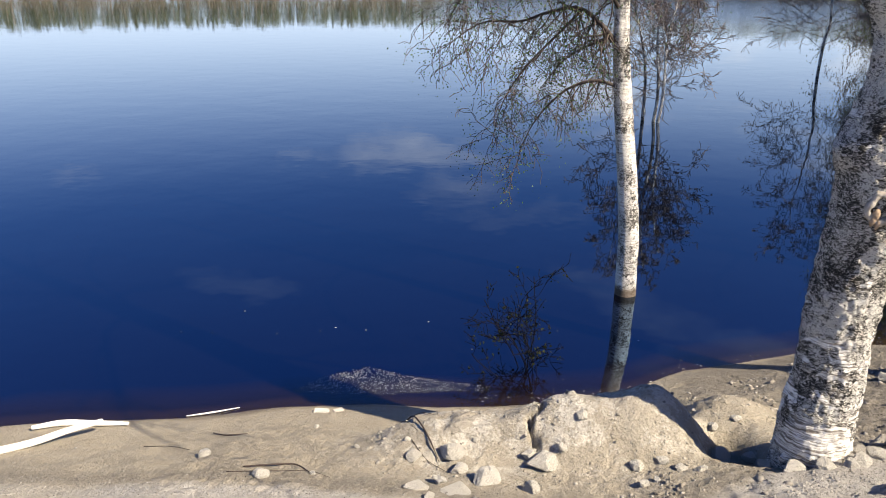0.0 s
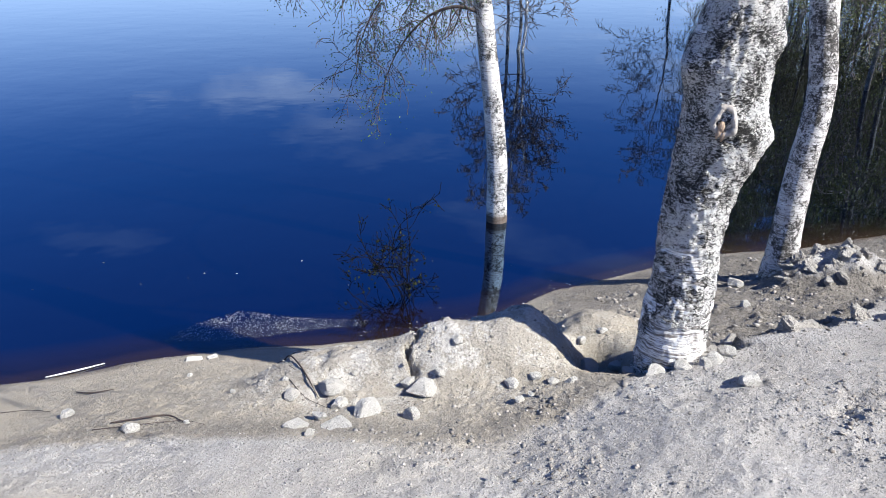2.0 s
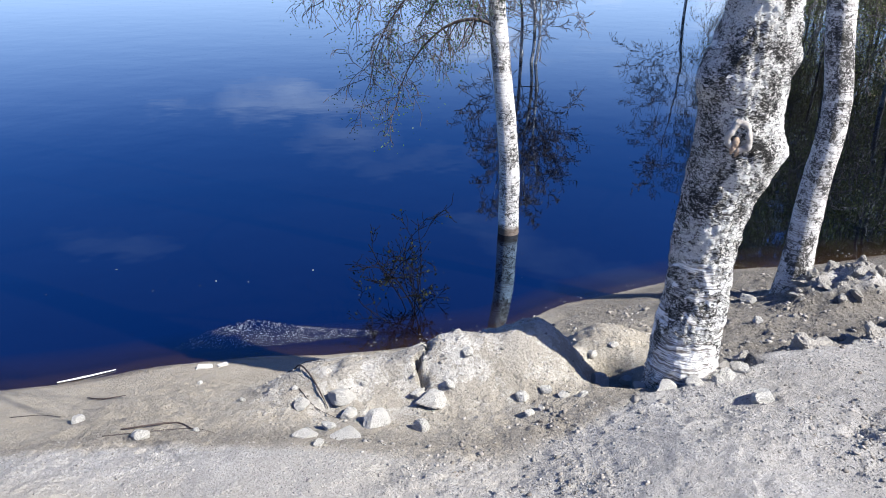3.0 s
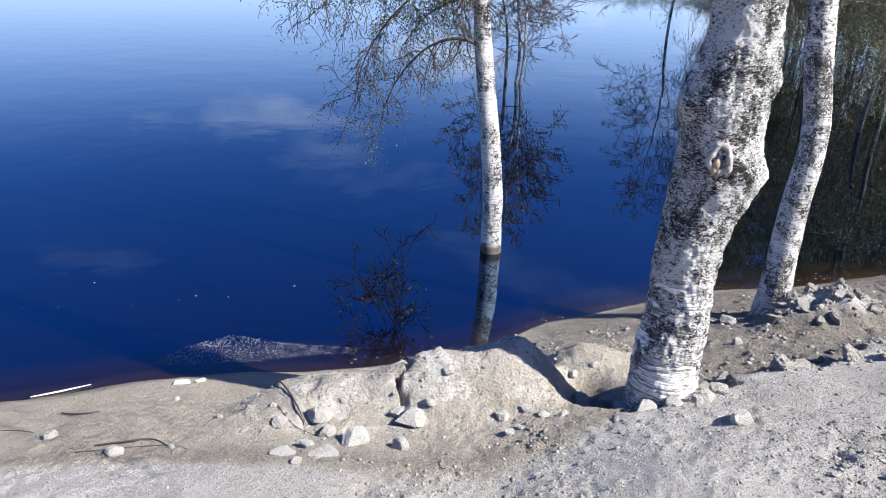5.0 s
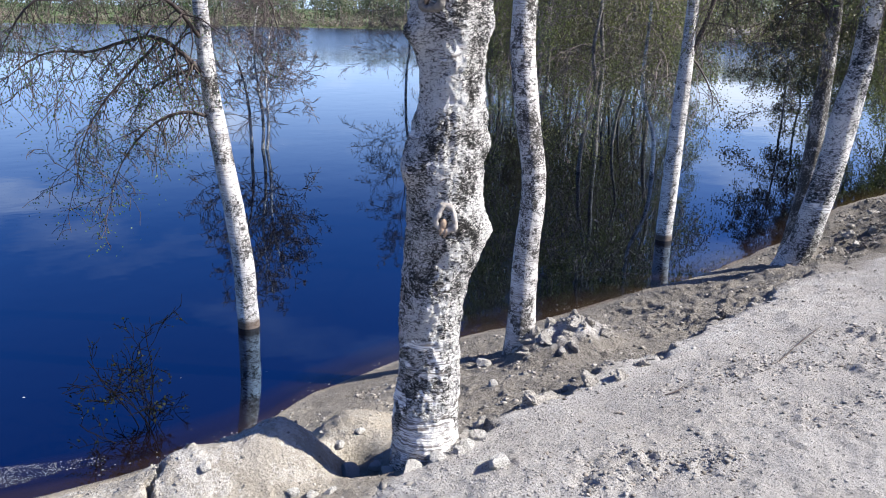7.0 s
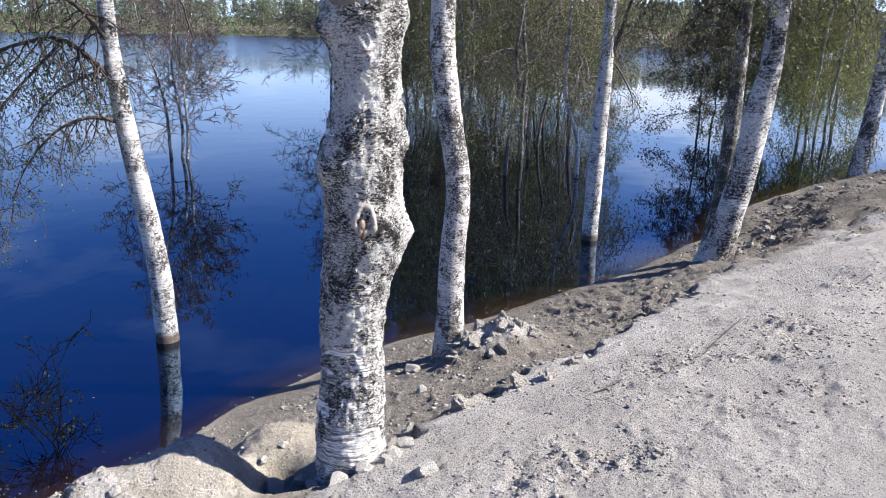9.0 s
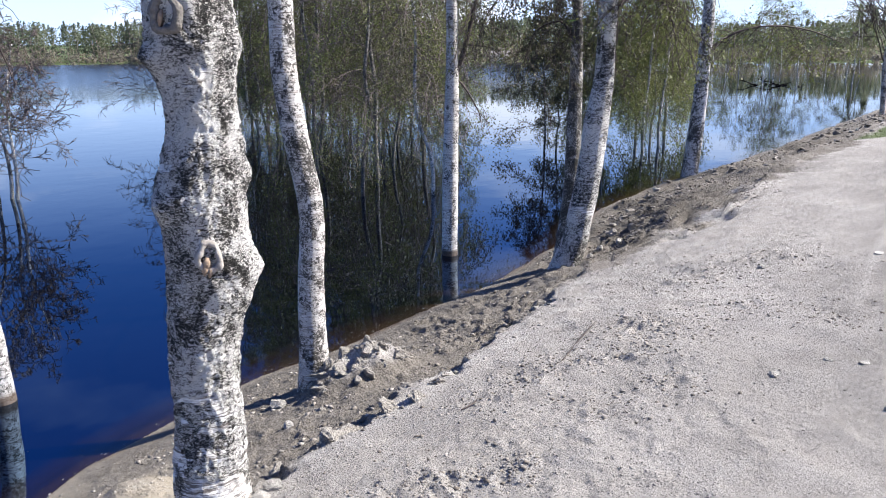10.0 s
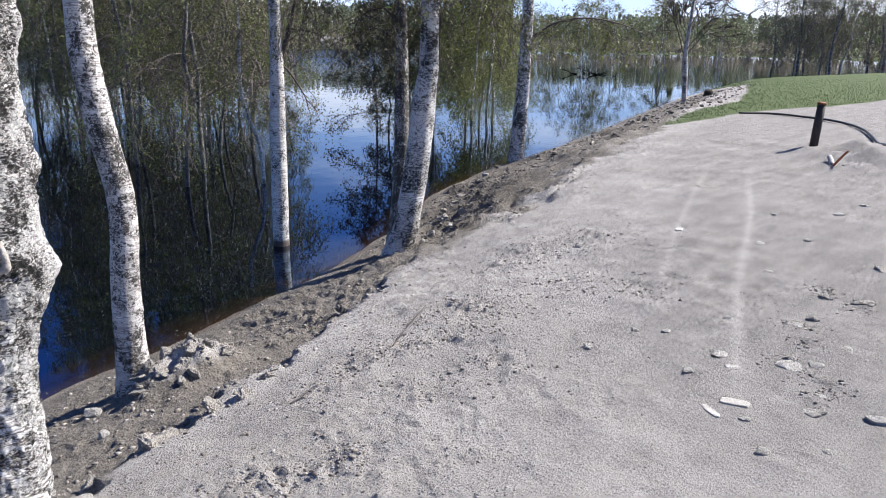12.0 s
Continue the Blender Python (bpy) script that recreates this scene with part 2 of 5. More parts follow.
def old_bark_material(name, foot, size=1.0, dark=0.0):
    """Rough old birch bark: a crust of dark and pale grains with white smooth windows that peel in level lines; below the foot height mostly peeling white."""
    k = Nodes(name, 0.8)
    grains = k.noise(58 * size, 8, 0.80, k.mapped((1, 1, 1.9)), 1.2)
    patches = k.noise(6.5 * size, 5, 0.65, k.mapped((1, 1, 0.75)), 0.8)
    lines = k.noise(8, 7, 0.7, k.mapped((1, 1, 13)), 0.6)
    specks = k.noise(150, 3, 0.7)
    tone = k.math("ADD", k.math("MULTIPLY", grains, 0.66), k.math("MULTIPLY", patches, 0.34))
    split = k.n.new("ShaderNodeSeparateXYZ")
    k.l.new(k.co, split.inputs[0])
    low = k.n.new("ShaderNodeMapRange")
    low.inputs["From Min"].default_value, low.inputs["From Max"].default_value = foot - 0.25, foot + 0.3
    low.inputs["To Min"].default_value, low.inputs["To Max"].default_value = 0.13, 0.0
    k.l.new(split.outputs["Z"], low.inputs["Value"])
    d = dark * 0.05
    crust = k.ramp(tone, (0.435 + d, (0.013, 0.012, 0.011)), (0.468 + d, (0.06, 0.056, 0.052)), (0.486 + d, (0.34, 0.323, 0.305)), (0.508 + d, (0.80, 0.78, 0.755)))
    white = k.mix(k.ramp(lines, (0.43, (1.0,)), (0.53, (0.0,))), (0.74, 0.725, 0.705), (0.15, 0.13, 0.117))
    white = k.mix(k.ramp(specks, (0.60, (0.0,)), (0.72, (0.5,))), white, (0.33, 0.305, 0.285))
    ragged = k.math("ADD", k.noise(5.5 * size, 6, 0.7, k.mapped((1, 1, 1.4)), 0.5), low.outputs[0])
    ragged = k.math("ADD", ragged, k.math("MULTIPLY", k.math("SUBTRACT", grains, 0.4), 0.35))
    window = k.ramp(ragged, (0.618, (0.0,)), (0.64, (1.0,)))
    k.colour(k.mix(window, crust, white))
    k.bump(k.mix(window, grains, 0.62), 0.035, 1.0)
    k.bump(lines, 0.008, 1.0)
    k.bump(specks, 0.003, 0.6)
    return k.m


def twig_material(name, colour):
    k = Nodes(name, 0.7)
    k.colour(k.mix(k.noise(30), tuple(c * 0.6 for c in colour), tuple(c * 1.5 for c in colour)))
    return k.m


def leaf_material(name, a, b, through_light=0.4):
    k = Nodes(name, 0.55)
    k.colour(k.mix(k.island(), a, b))
    k.b.inputs["Transmission Weight"].default_value = 0.0
    k.b.inputs["Subsurface Weight"].default_value = 0.0
    thin = k.n.new("ShaderNodeBsdfTranslucent")
    k.l.new(k.mix(k.island(), a, b), thin.inputs["Color"])
    both = k.n.new("ShaderNodeMixShader")
    both.inputs[0].default_value = through_light
    k.l.new(k.b.outputs[0], both.inputs[1])
    k.l.new(thin.outputs[0], both.inputs[2])
    k.l.new(both.outputs[0], k.n["Material Output"].inputs["Surface"])
    return k.m


def stone_material(name, a, b):
    k = Nodes(name, 0.85)
    tone = k.mix(k.random(), a, b)
    tone = k.mix(k.ramp(k.noise(16, 6), (0.4, (0.0,)), (0.7, (0.45,))), tone, tuple(c * 0.65 for c in a))
    k.colour(tone)
    k.bump(k.noise(40, 6, 0.7), 0.02, 0.8)
    k.bump(k.noise(6, 6), 0.03, 0.3)
    return k.m


def plain(name, a, b, scale=20, roughness=0.6, metal=0.0, bump=0.004):
    k = Nodes(name, roughness)
    k.colour(k.mix(k.noise(scale, 6), a, b))
    k.b.inputs["Metallic"].default_value = metal
    k.bump(k.noise(scale * 2, 5), bump, 0.6)
    return k.m


M_GROUND, M_WATER = ground_material(), water_material()
M_BARK_OLD = old_bark_material("old_birch_bark", 0.9, 1.0, 0.2)
M_BARK = bark_material("birch_bark", 0.82, 0.9, 1.6, pale=1.15)
M_BARK_CLEAN = bark_material("clean_birch_bark", 0.70, 0.85, 1.5, wet=0.07, pale=1.15)
# dark trunks; on the twin birch the darkness is painted shade
M_BARK_DARK_SHADED = bark_material("dark_shaded_birch_bark", 1.18, 0.9, 1.5)
M_BARK_GREY = old_bark_material("grey_birch_bark", -2.0, 0.55, 0.12)
M_BARK_PATCHY = bark_material("patchy_birch_bark", 0.84, 0.8, 0.62, wet=0.07, pale=1.3)
M_BARK_YOUNG = bark_material("young_birch_bark", 1.12, 0.9, 1.6, pale=0.42)
M_TWIG = twig_material("brown_twig", (0.045, 0.032, 0.028))
M_TWIG_PALE = twig_material("pale_twig", (0.26, 0.22, 0.19))
M_TWIG_SOFT = twig_material("grey_brown_twig", (0.11, 0.085, 0.078))
# near black and matt: the bush's lack of lit sides is put into colour
M_TWIG_WET_UNLIT = twig_material("unlit_wet_twig", (0.004, 0.003, 0.003))
M_TWIG_WET_UNLIT.node_tree.nodes["Principled BSDF"].inputs["Specular IOR Level"].default_value = 0.1
M_LEAF = leaf_material("young_birch_leaf", (0.025, 0.065, 0.018), (0.075, 0.12, 0.032))
M_LEAF_YELLOW = leaf_material("yellow_green_leaf", (0.085, 0.105, 0.032), (0.19, 0.20, 0.07))
M_LEAF_OLIVE = leaf_material("olive_leaf", (0.05, 0.052, 0.027), (0.125, 0.122, 0.058))
M_LEAF_DARK = leaf_material("dark_leaf", (0.012, 0.016, 0.008), (0.03, 0.034, 0.014))
M_LEAF_DARK.node_tree.nodes["Principled BSDF"].inputs["Specular IOR Level"].default_value = 0.1
# haze of distance is put into the paler, greyer far foliage and pine
M_WOODS = leaf_material("hazed_far_foliage", (0.085, 0.107, 0.062), (0.138, 0.158, 0.094), 0.5)
M_FAR_PINE = leaf_material("hazed_far_pine", (0.075, 0.096, 0.066), (0.118, 0.138, 0.094), 0.5)
M_SCRUB = leaf_material("far_willow_scrub", (0.135, 0.115, 0.085), (0.215, 0.188, 0.148), 0.5)
M_STONE = stone_material("granite_stone", (0.47, 0.448, 0.415), (0.60, 0.575, 0.535))
M_STONE_PALE = stone_material("pale_flat_stone", (0.43, 0.408, 0.378), (0.53, 0.505, 0.47))
M_STONE_DARK = stone_material("earthy_stone", (0.24, 0.22, 0.19), (0.40, 0.37, 0.33))
M_CLOD = stone_material("dry_clod", (0.33, 0.306, 0.273), (0.44, 0.41, 0.372))

# ---- ground ----
# The near bank's waterline at water level 0, west to east
SHORE_X = (-60, -20, -8, -3.3, -2.5, -1.77, -1.0, -0.5, 0.1, 0.4, 0.7, 1.25, 2.0, 3.1, 4.2, 5.4, 6.6, 8.5, 10.5, 15, 18, 24, 30, 40, 46, 60)
SHORE_Y = (-6, -2, 0.9, 3.20, 3.43, 3.72, 3.88, 3.96, 4.12, 4.32, 4.58, 4.82, 5.17, 5.47, 5.78, 6.28, 6.80, 7.95, 8.75, 9.8, 10.7, 12.6, 14.4, 17.2, 18.6, 19)
PROFILE_S = (-60, -8, -2, -0.5, 0, 0.5, 1.0, 1.4, 1.9, 2.3, 2.9, 3.5, 6, 12, 60)
PROFILE_Z = (-5, -2.4, -0.9, -0.22, 0, 0.15, 0.36, 0.50, 0.655, 0.79, 0.905, 0.95, 0.96, 0.96, 1.0)


def smooth(a, b, v):
    u = np.clip((v - a) / (b - a), 0, 1)
    return u * u * (3 - 2 * u)


def lattice(x, y, seed):
    h = np.sin(x * 127.1 + y * 311.7 + seed * 74.7) * 43758.5453
    return h - np.floor(h)


def grain(x, y, size, seed=0):
    """Smooth value noise, -1 to 1."""
    u, v = x / size, y / size
    i, j = np.floor(u), np.floor(v)
    a, b = u - i, v - j
    a, b = a * a * (3 - 2 * a), b * b * (3 - 2 * b)
    low = lattice(i, j, seed) * (1 - a) + lattice(i + 1, j, seed) * a
    high = lattice(i, j + 1, seed) * (1 - a) + lattice(i + 1, j + 1, seed) * a
    return (low * (1 - b) + high * b) * 2 - 1


def hump(x, y, cx, cy, rx, ry, height, turn=0.0):
    c, s = math.cos(turn), math.sin(turn)
    u, v = ((x - cx) * c + (y - cy) * s) / rx, (-(x - cx) * s + (y - cy) * c) / ry
    return height * np.exp(-(u * u + v * v) ** 1.4)


def inland(x, y):
    """Metres inland from the near bank's waterline."""
    near = (np.interp(x, SHORE_X, SHORE_Y) - y) * 0.88
    wobble = grain(x, y, 0.7, 3) * 0.05 + grain(x, y, 2.6, 4) * 0.05 * smooth(5, 12, np.abs(x))
    east = (64 - x - 7 * (y - 9.6)) / 7.07 + 0.3 * grain(x, y, 3, 5)
    return np.minimum(near + wobble, east)


def far_bank(x, y):
    return np.hypot(x, y) - 124 - 24 * smooth(28, 8, np.degrees(np.arctan2(x, y))) + 5 * grain(x, y, 60, 6) + 8 * smooth(20, 90, x) + 20 * smooth(20, -60, x) * 0 + 12 * smooth(60, 20, y) * smooth(0, 50, x)


def lip_line(x):
    """Metres inland at which the tipped gravel ends."""
    return np.interp(x, (-3, -2.4, -1.8, -1.2, -0.5, 0.1, 0.6, 1.5, 2.0, 2.8, 3.5, 4.4, 5.5, 6.5, 7.8, 9.6, 13, 16, 22, 27), (0.85, 1.02, 1.20, 1.30, 1.45, 1.66, 1.80, 1.70, 1.75, 1.60, 1.45, 1.30, 1.55, 2.0, 2.4, 2.5, 2.4, 2.3, 2.3, 1.6))


# trampled patches in the gravel: x, y, radius
TREADS = ((3.40, 2.71, 0.20), (2.99, 2.51, 0.15), (2.79, 2.74, 0.13), (2.16, 2.69, 0.17), (2.38, 2.12, 0.10), (2.52, 2.74, 0.11), (4.07, 2.55, 0.15), (1.81, 1.99, 0.05),
          (2.77, 2.07, 0.09), (1.33, 2.06, 0.13), (1.56, 2.13, 0.14), (1.72, 1.99, 0.07), (3.48, 2.92, 0.17), (0.28, 1.91, 0.08), (-0.04, 2.21, 0.07), (0.30, 2.44, 0.08), (4.21, 2.13, 0.12), (5.2, 3.1, 0.3), (4.6, 3.3, 0.3),
          (4.14, 1.18, 0.05), (3.52, 0.86, 0.05), (4.76, 1.04, 0.06), (3.62, 1.05, 0.06), (3.37, 0.84, 0.05), (4.94, 1.29, 0.06), (3.92, 1.06, 0.04))


def ground(x, y):
    x, y = np.asarray(x, float), np.asarray(y, float)
    s = inland(x, y)
    z = np.interp(s, PROFILE_S, PROFILE_Z)
    near = smooth(30, 10, np.hypot(x - 2, y))
    # the cracked sandy hump, its hollow and the ridge beside it
    z = z + hump(x, y, -0.58, 3.08, 0.42, 0.26, 0.215) + hump(x, y, 0.07, 3.03, 0.36, 0.24, 0.27) + hump(x, y, 0.35, 3.06, 0.17, 0.20, 0.10)
    z = z - hump(x, y, 0.64, 2.93, 0.12, 0.17, 0.17, 0.4) + hump(x, y, 0.70, 3.40, 0.22, 0.22, 0.10, 0.3)
    crust = np.clip(hump(x, y, -0.2, 3.05, 0.85, 0.42, 1.3), 0, 1)
    flaked = smooth(0.05, 0.16, 0.7 * grain(x, y, 0.21, 23) + 0.35 * grain(x, y, 0.07, 24) + 0.12 * grain(x, y, 0.03, 25))
    z = z + crust * (0.011 * flaked + 0.006 * grain(x, y, 0.10, 29) + 0.005 * grain(x, y, 0.045, 25) * flaked + 0.004 * grain(x, y, 0.022, 28) * (0.3 + 0.7 * flaked))
    crack = -0.215 + 0.018 * np.sin(y * 19) + 0.012 * np.sin(y * 47) + 0.012 * grain(y, y * 0, 0.03, 61)
    width = 0.009 + 0.005 * grain(y, y * 0, 0.06, 62)
    z = z - 0.17 * np.exp(-((x - crack) / width) ** 2) * smooth(2.80, 2.86, y) * smooth(3.6, 3.3, y)
    # the broken lower edge of the plate beside the crack
    edge = y - 2.845 - 0.10 * (-0.215 - x) - 0.02 * grain(x, y, 0.12, 63)
    z = z + 0.035 * smooth(-0.012, 0.006, edge) * smooth(0.16, 0.02, edge) * smooth(-0.64, -0.56, x) * smooth(-0.20, -0.235, x)
    # dug-up earth at the foot of the second birch and by the fourth
    heap = hump(x, y, 2.20, 3.93, 0.34, 0.22, 1.0, 0.2)
    z = z + heap * (0.17 + 0.05 * grain(x, y, 0.16, 64) + 0.045 * np.abs(grain(x, y, 0.09, 65)) + 0.02 * grain(x, y, 0.04, 66))
    z = z + hump(x, y, 10.6, 2.4, 1.2, 0.7, 0.19, 0.5) * (0.8 + 0.5 * grain(x, y, 0.3, 26))
    z = z - hump(x, y, 6.3, 5.75, 0.7, 0.30, 0.13, 0.45)
    # ragged lip where the gravel was tipped over the sand
    lip = s - lip_line(x) - 0.10 * grain(x, y, 0.5, 8) - 0.09 * grain(x, y, 0.14, 9) - 0.05 * grain(x, y, 0.06, 16)
    z = z + 0.062 * (smooth(-0.03, 0.02, lip) - 0.6) * smooth(0.5, 1.0, x) * smooth(9, 6, x) * smooth(1.2, 0.0, np.abs(lip))
    rough = near * (0.3 + 0.7 * smooth(0.1, 0.6, s))
    z = z + rough * (0.014 * grain(x, y, 0.45, 10) + 0.009 * grain(x, y, 0.17, 11) + 0.008 * grain(x, y, 0.08, 12) * (0.4 + 0.6 * smooth(-0.2, 0.5, grain(x, y, 0.9, 17))))
    close = smooth(9, 5, np.hypot(x - 1.5, y - 2)) * smooth(0.05, 0.3, s)
    z = z + close * (0.0035 * (0.5 - np.abs(grain(x, y, 0.05, 33))) + 0.0055 * smooth(0.15, 0.75, grain(x, y, 0.028, 34)) - 0.005 * smooth(0.3, 0.8, grain(x, y, 0.035, 39))) * (0.5 + 0.8 * smooth(-0.4, 0.5, grain(x, y, 0.7, 35))) * (0.4 + 0.6 * smooth(4.2, 2.6, x))
    # footprints and crumbled soil in the gravel
    tread = 0.0
    for tx, ty, tr in TREADS:
        tread = tread + np.exp(-((x - tx) ** 2 + (y - ty) ** 2) / (tr * 0.9) ** 2)
    tread = np.clip(tread, 0, 1)
    z = z + tread * np.maximum(0.016 * grain(x, y, 0.08, 14) + 0.016 * grain(x, y, 0.04, 15) + 0.012 * grain(x, y, 0.024, 36), -0.010)
    # rutted earth on the slope below the gravel
    slope = smooth(0.08, 0.4, s) * smooth(0.1, -0.15, s - lip_line(x)) * smooth(0.9, 1.4, x) * smooth(22, 17, x)
    z = z + slope * smooth(5, 7, x) * (0.045 * grain(x, y, 0.5, 42) + 0.035 * grain(x, y, 0.22, 43)) + hump(x, y, 10.7, 3.0, 0.9, 0.45, 0.05, -0.6) * (1 + 0.5 * grain(x, y, 0.25, 55))
    broken = 0.6 * grain(x, y, 0.13, 18) + 0.5 * grain(x, y, 0.055, 19) + 0.3 * grain(x, y, 0.025, 67)
    z = z + slope * (0.45 + 0.55 * smooth(2.6, 3.6, x)) * (0.020 * smooth(0.10, 0.22, broken) + 0.016 * smooth(0.45, 0.55, broken) - 0.012 * smooth(-0.35, -0.5, broken) + 0.006 * grain(x, y, 0.022, 68) + 0.025 * grain(x, y, 0.3, 47))
    dug = smooth(5.5, 6.2, x) * smooth(9.2, 8.2, x) * smooth(0.15, 0.4, s) * smooth(1.9, 1.4, s)
    z = z + dug * (0.07 * np.abs(grain(x, y, 0.30, 49)) + 0.05 * grain(x, y, 0.14, 50) + 0.03 * grain(x, y, 0.08, 51) - 0.02)
    z = z + smooth(8.5, 10, x) * smooth(26, 22, x) * smooth(0.3, 0.7, s) * smooth(3.0, 2.2, s) * (0.06 * grain(x, y, 0.7, 52) + 0.05 * grain(x, y, 0.3, 53))
    f = far_bank(x, y)
    return np.maximum(z, np.interp(f, (-40, -6, 0, 6, 40, 400, 3000), (-5, -1, 0, 0.12, 0.8, 4, 20)))


def spread(a, b, step, reach, ratio=1.13, widest=4.0, up=True, down=True, slow=None):
    """Coordinates: even between a and b, then wider and wider out to the reach; no wider than the widest up to 200 m on the sides asked for."""
    out_up, out_down = [], []
    v, d = b, step
    while v < reach:
        d = min(d * (slow if slow and d < 0.3 else ratio), widest if up and v < 200 else 900)
        v += d
        out_up.append(v)
    v, d = a, step
    while v > -reach:
        d = min(d * ratio, widest if down and v > -200 else 900)
        v -= d
        out_down.append(v)
    return np.array(out_down[::-1] + list(np.arange(a, b + 1e-6, step)) + out_up)


def sheet(name, xs, ys, height, material, fields):
    gx, gy = np.meshgrid(xs, ys)
    verts = np.stack([gx, gy, height(gx, gy)], -1).reshape(-1, 3)
    nx, ny = len(xs), len(ys)
    a = (np.arange(nx - 1)[None, :] + np.arange(ny - 1)[:, None] * nx).ravel()
    faces = np.stack([a, a + 1, a + nx + 1, a + nx], -1)
    me = bpy.data.meshes.new(name)
    me.vertices.add(len(verts)), me.loops.add(faces.size), me.polygons.add(len(faces))
    me.vertices.foreach_set("co", verts.ravel())
    me.loops.foreach_set("vertex_index", faces.ravel())
    me.polygons.foreach_set("loop_start", np.arange(len(faces)) * 4)
    me.polygons.foreach_set("use_smooth", np.ones(len(faces), bool))
    me.update(calc_edges=True)
    for key, fn in fields.items():
        me.attributes.new(key, "FLOAT", "POINT").data.foreach_set("value", fn(gx, gy).ravel().astype(np.float32))
    me.materials.append(material)
    return new(name, me)


def gravel_field(x, y):
    s = inland(x, y)
    edge = lip_line(x)
    ragged = (0.45 * grain(x, y, 0.9, 44) + 0.3 * grain(x, y, 0.33, 58)) * smooth(4, 6, x)
    wide = 0.20 + 0.22 * smooth(1.2, 2.0, x) + 0.3 * smooth(4, 7, x)
    heap = 0.9 * hump(x, y, 2.24, 3.93, 0.33, 0.20, 1.0, 0.2)
    return np.maximum(heap, smooth(-1, 1, (s - edge + ragged) / wide))


def earth_field(x, y):
    s = inland(x, y)
    far = far_bank(x, y) > -3
    return far + (~far) * np.maximum(smooth(0.8, 1.3, x), 0.9 * smooth(0.4, 0.75, x) * smooth(0.95, 0.6, s)) * smooth(30, 26, x) * smooth(-0.05, 0.12, s) + smooth(14, 11, x) * smooth(0.15, 0.0, np.abs(s - lip_line(x) + 0.1)) * 0.6


def shoulder_field(x, y):
    """The damp, trampled shoulder between the fill's edge and the dry path."""
    s = inland(x, y) + 0.25 * grain(x, y, 0.6, 27)
    return smooth(-0.1, 0.1, s - lip_line(x)) * smooth(3.3, 2.3, s) * smooth(0.6, 1.6, x) * smooth(13, 10, x)


def damp_field(x, y):
    """Freshly dug, still damp soil along the slope."""
    s = inland(x, y)
    strip = smooth(0.5, 1.0, x) * smooth(0.85, 0.15, s + 0.15 * grain(x, y, 0.3, 69)) * 0.5
    return np.maximum(strip, smooth(5.2, 6.0, x) * smooth(25, 18, x) * smooth(0.2, 0.45, s) * smooth(0.3, -0.3, s - 0.75 * lip_line(x) - 0.2) * smooth(-0.7, 0.1, grain(x, y, 0.8, 59)))


def crust_field(x, y):
    return np.clip(hump(x, y, -0.15, 3.0, 0.85, 0.42, 1.2), 0, 1)


def dust_field(x, y):
    return smooth(0.9, -0.6, x + 0.3 * grain(x, y, 0.5, 37)) * gravel_field(x, y) * smooth(-0.5, 0.4, grain(x, y, 0.8, 38))


def wet_field(x, y):
    return smooth(0.03, -0.01, ground(x, y) + 0.02 * grain(x, y, 0.4, 20)) * (inland(x, y) > -3)


def grass_field(x, y):
    s = inland(x, y)
    bank = np.interp(x, (10, 14, 16, 18.5, 22, 26.5, 30), (1.8, 2.1, 2.1, 3.0, 2.9, 2.5, 0.6))
    edge = np.interp(x, (10.5, 13.4, 15.4, 21.7, 40), (7.0, 6.05, 5.85, 4.95, 2.6))
    lawn = smooth(11.3, 13.5, x) * smooth(-0.3, 0.5, s - bank) * smooth(-0.25, 0.35, y - edge + 0.25 * grain(x, y, 1.1, 45))
    return np.maximum(lawn * (0.6 + 0.4 * smooth(14, 18, x)), 1.0 * smooth(-3, 0, far_bank(x, y)))


def path_field(x, y):
    """The driven part of the path."""
    return smooth(2.3, 3.6, inland(x, y) + 0.3 * grain(x, y, 0.8, 46)) * smooth(1.5, 4, x)


def breeze_field(x, y):
    """Where the open river is ruffled by the breeze."""
    az, reach = np.degrees(np.arctan2(x, y)), np.hypot(x, y)
    return smooth(25, 70, reach) * (0.25 + 0.75 * smooth(-14, -4, az) * smooth(52, 38, az))


def track_field(x, y):
    """Two pale wheel marks along the path."""
    first = np.exp(-((y - 1.18 - 0.38 * (x - 3.34) - 0.02 * np.sin(x * 1.7)) / 0.035) ** 2) * smooth(2.9, 3.5, x) * smooth(9.5, 7.5, x)
    second = np.exp(-((y - 2.08 - 0.385 * (x - 4.36) - 0.02 * np.sin(x * 1.3)) / 0.03) ** 2) * smooth(4.0, 4.8, x) * smooth(9.5, 7.5, x) * 0.7
    return np.maximum(first, second)


GX, GY = spread(-2.0, 4.0, 0.0145, 3000, 1.08, 5, slow=1.022), spread(1.5, 4.3, 0.0145, 3000, 1.08, 5, down=False, slow=1.03)
tagged(sheet("ground", GX, GY, ground, M_GROUND,
             {"gravel": gravel_field, "earth": earth_field, "shoulder": shoulder_field, "dust": dust_field, "wet": wet_field, "path": path_field, "crust": crust_field, "damp": damp_field, "grass": grass_field, "track": track_field}),
       "grey gravel path and sandy riverbank sloping into the water", "ground", kind="structure")
WX, WY = spread(-6, 12, 0.1, 210, 1.16), spread(2.2, 10.5, 0.08, 210, 1.16)
water = tagged(sheet("water", WX, WY, lambda x, y: np.zeros_like(x), M_WATER,
                     {"depth": lambda x, y: np.clip(-ground(x, y), 0, 1), "breeze": breeze_field}),
               "still dark blue flooded river mirroring sky and trees", "water", kind="structure")

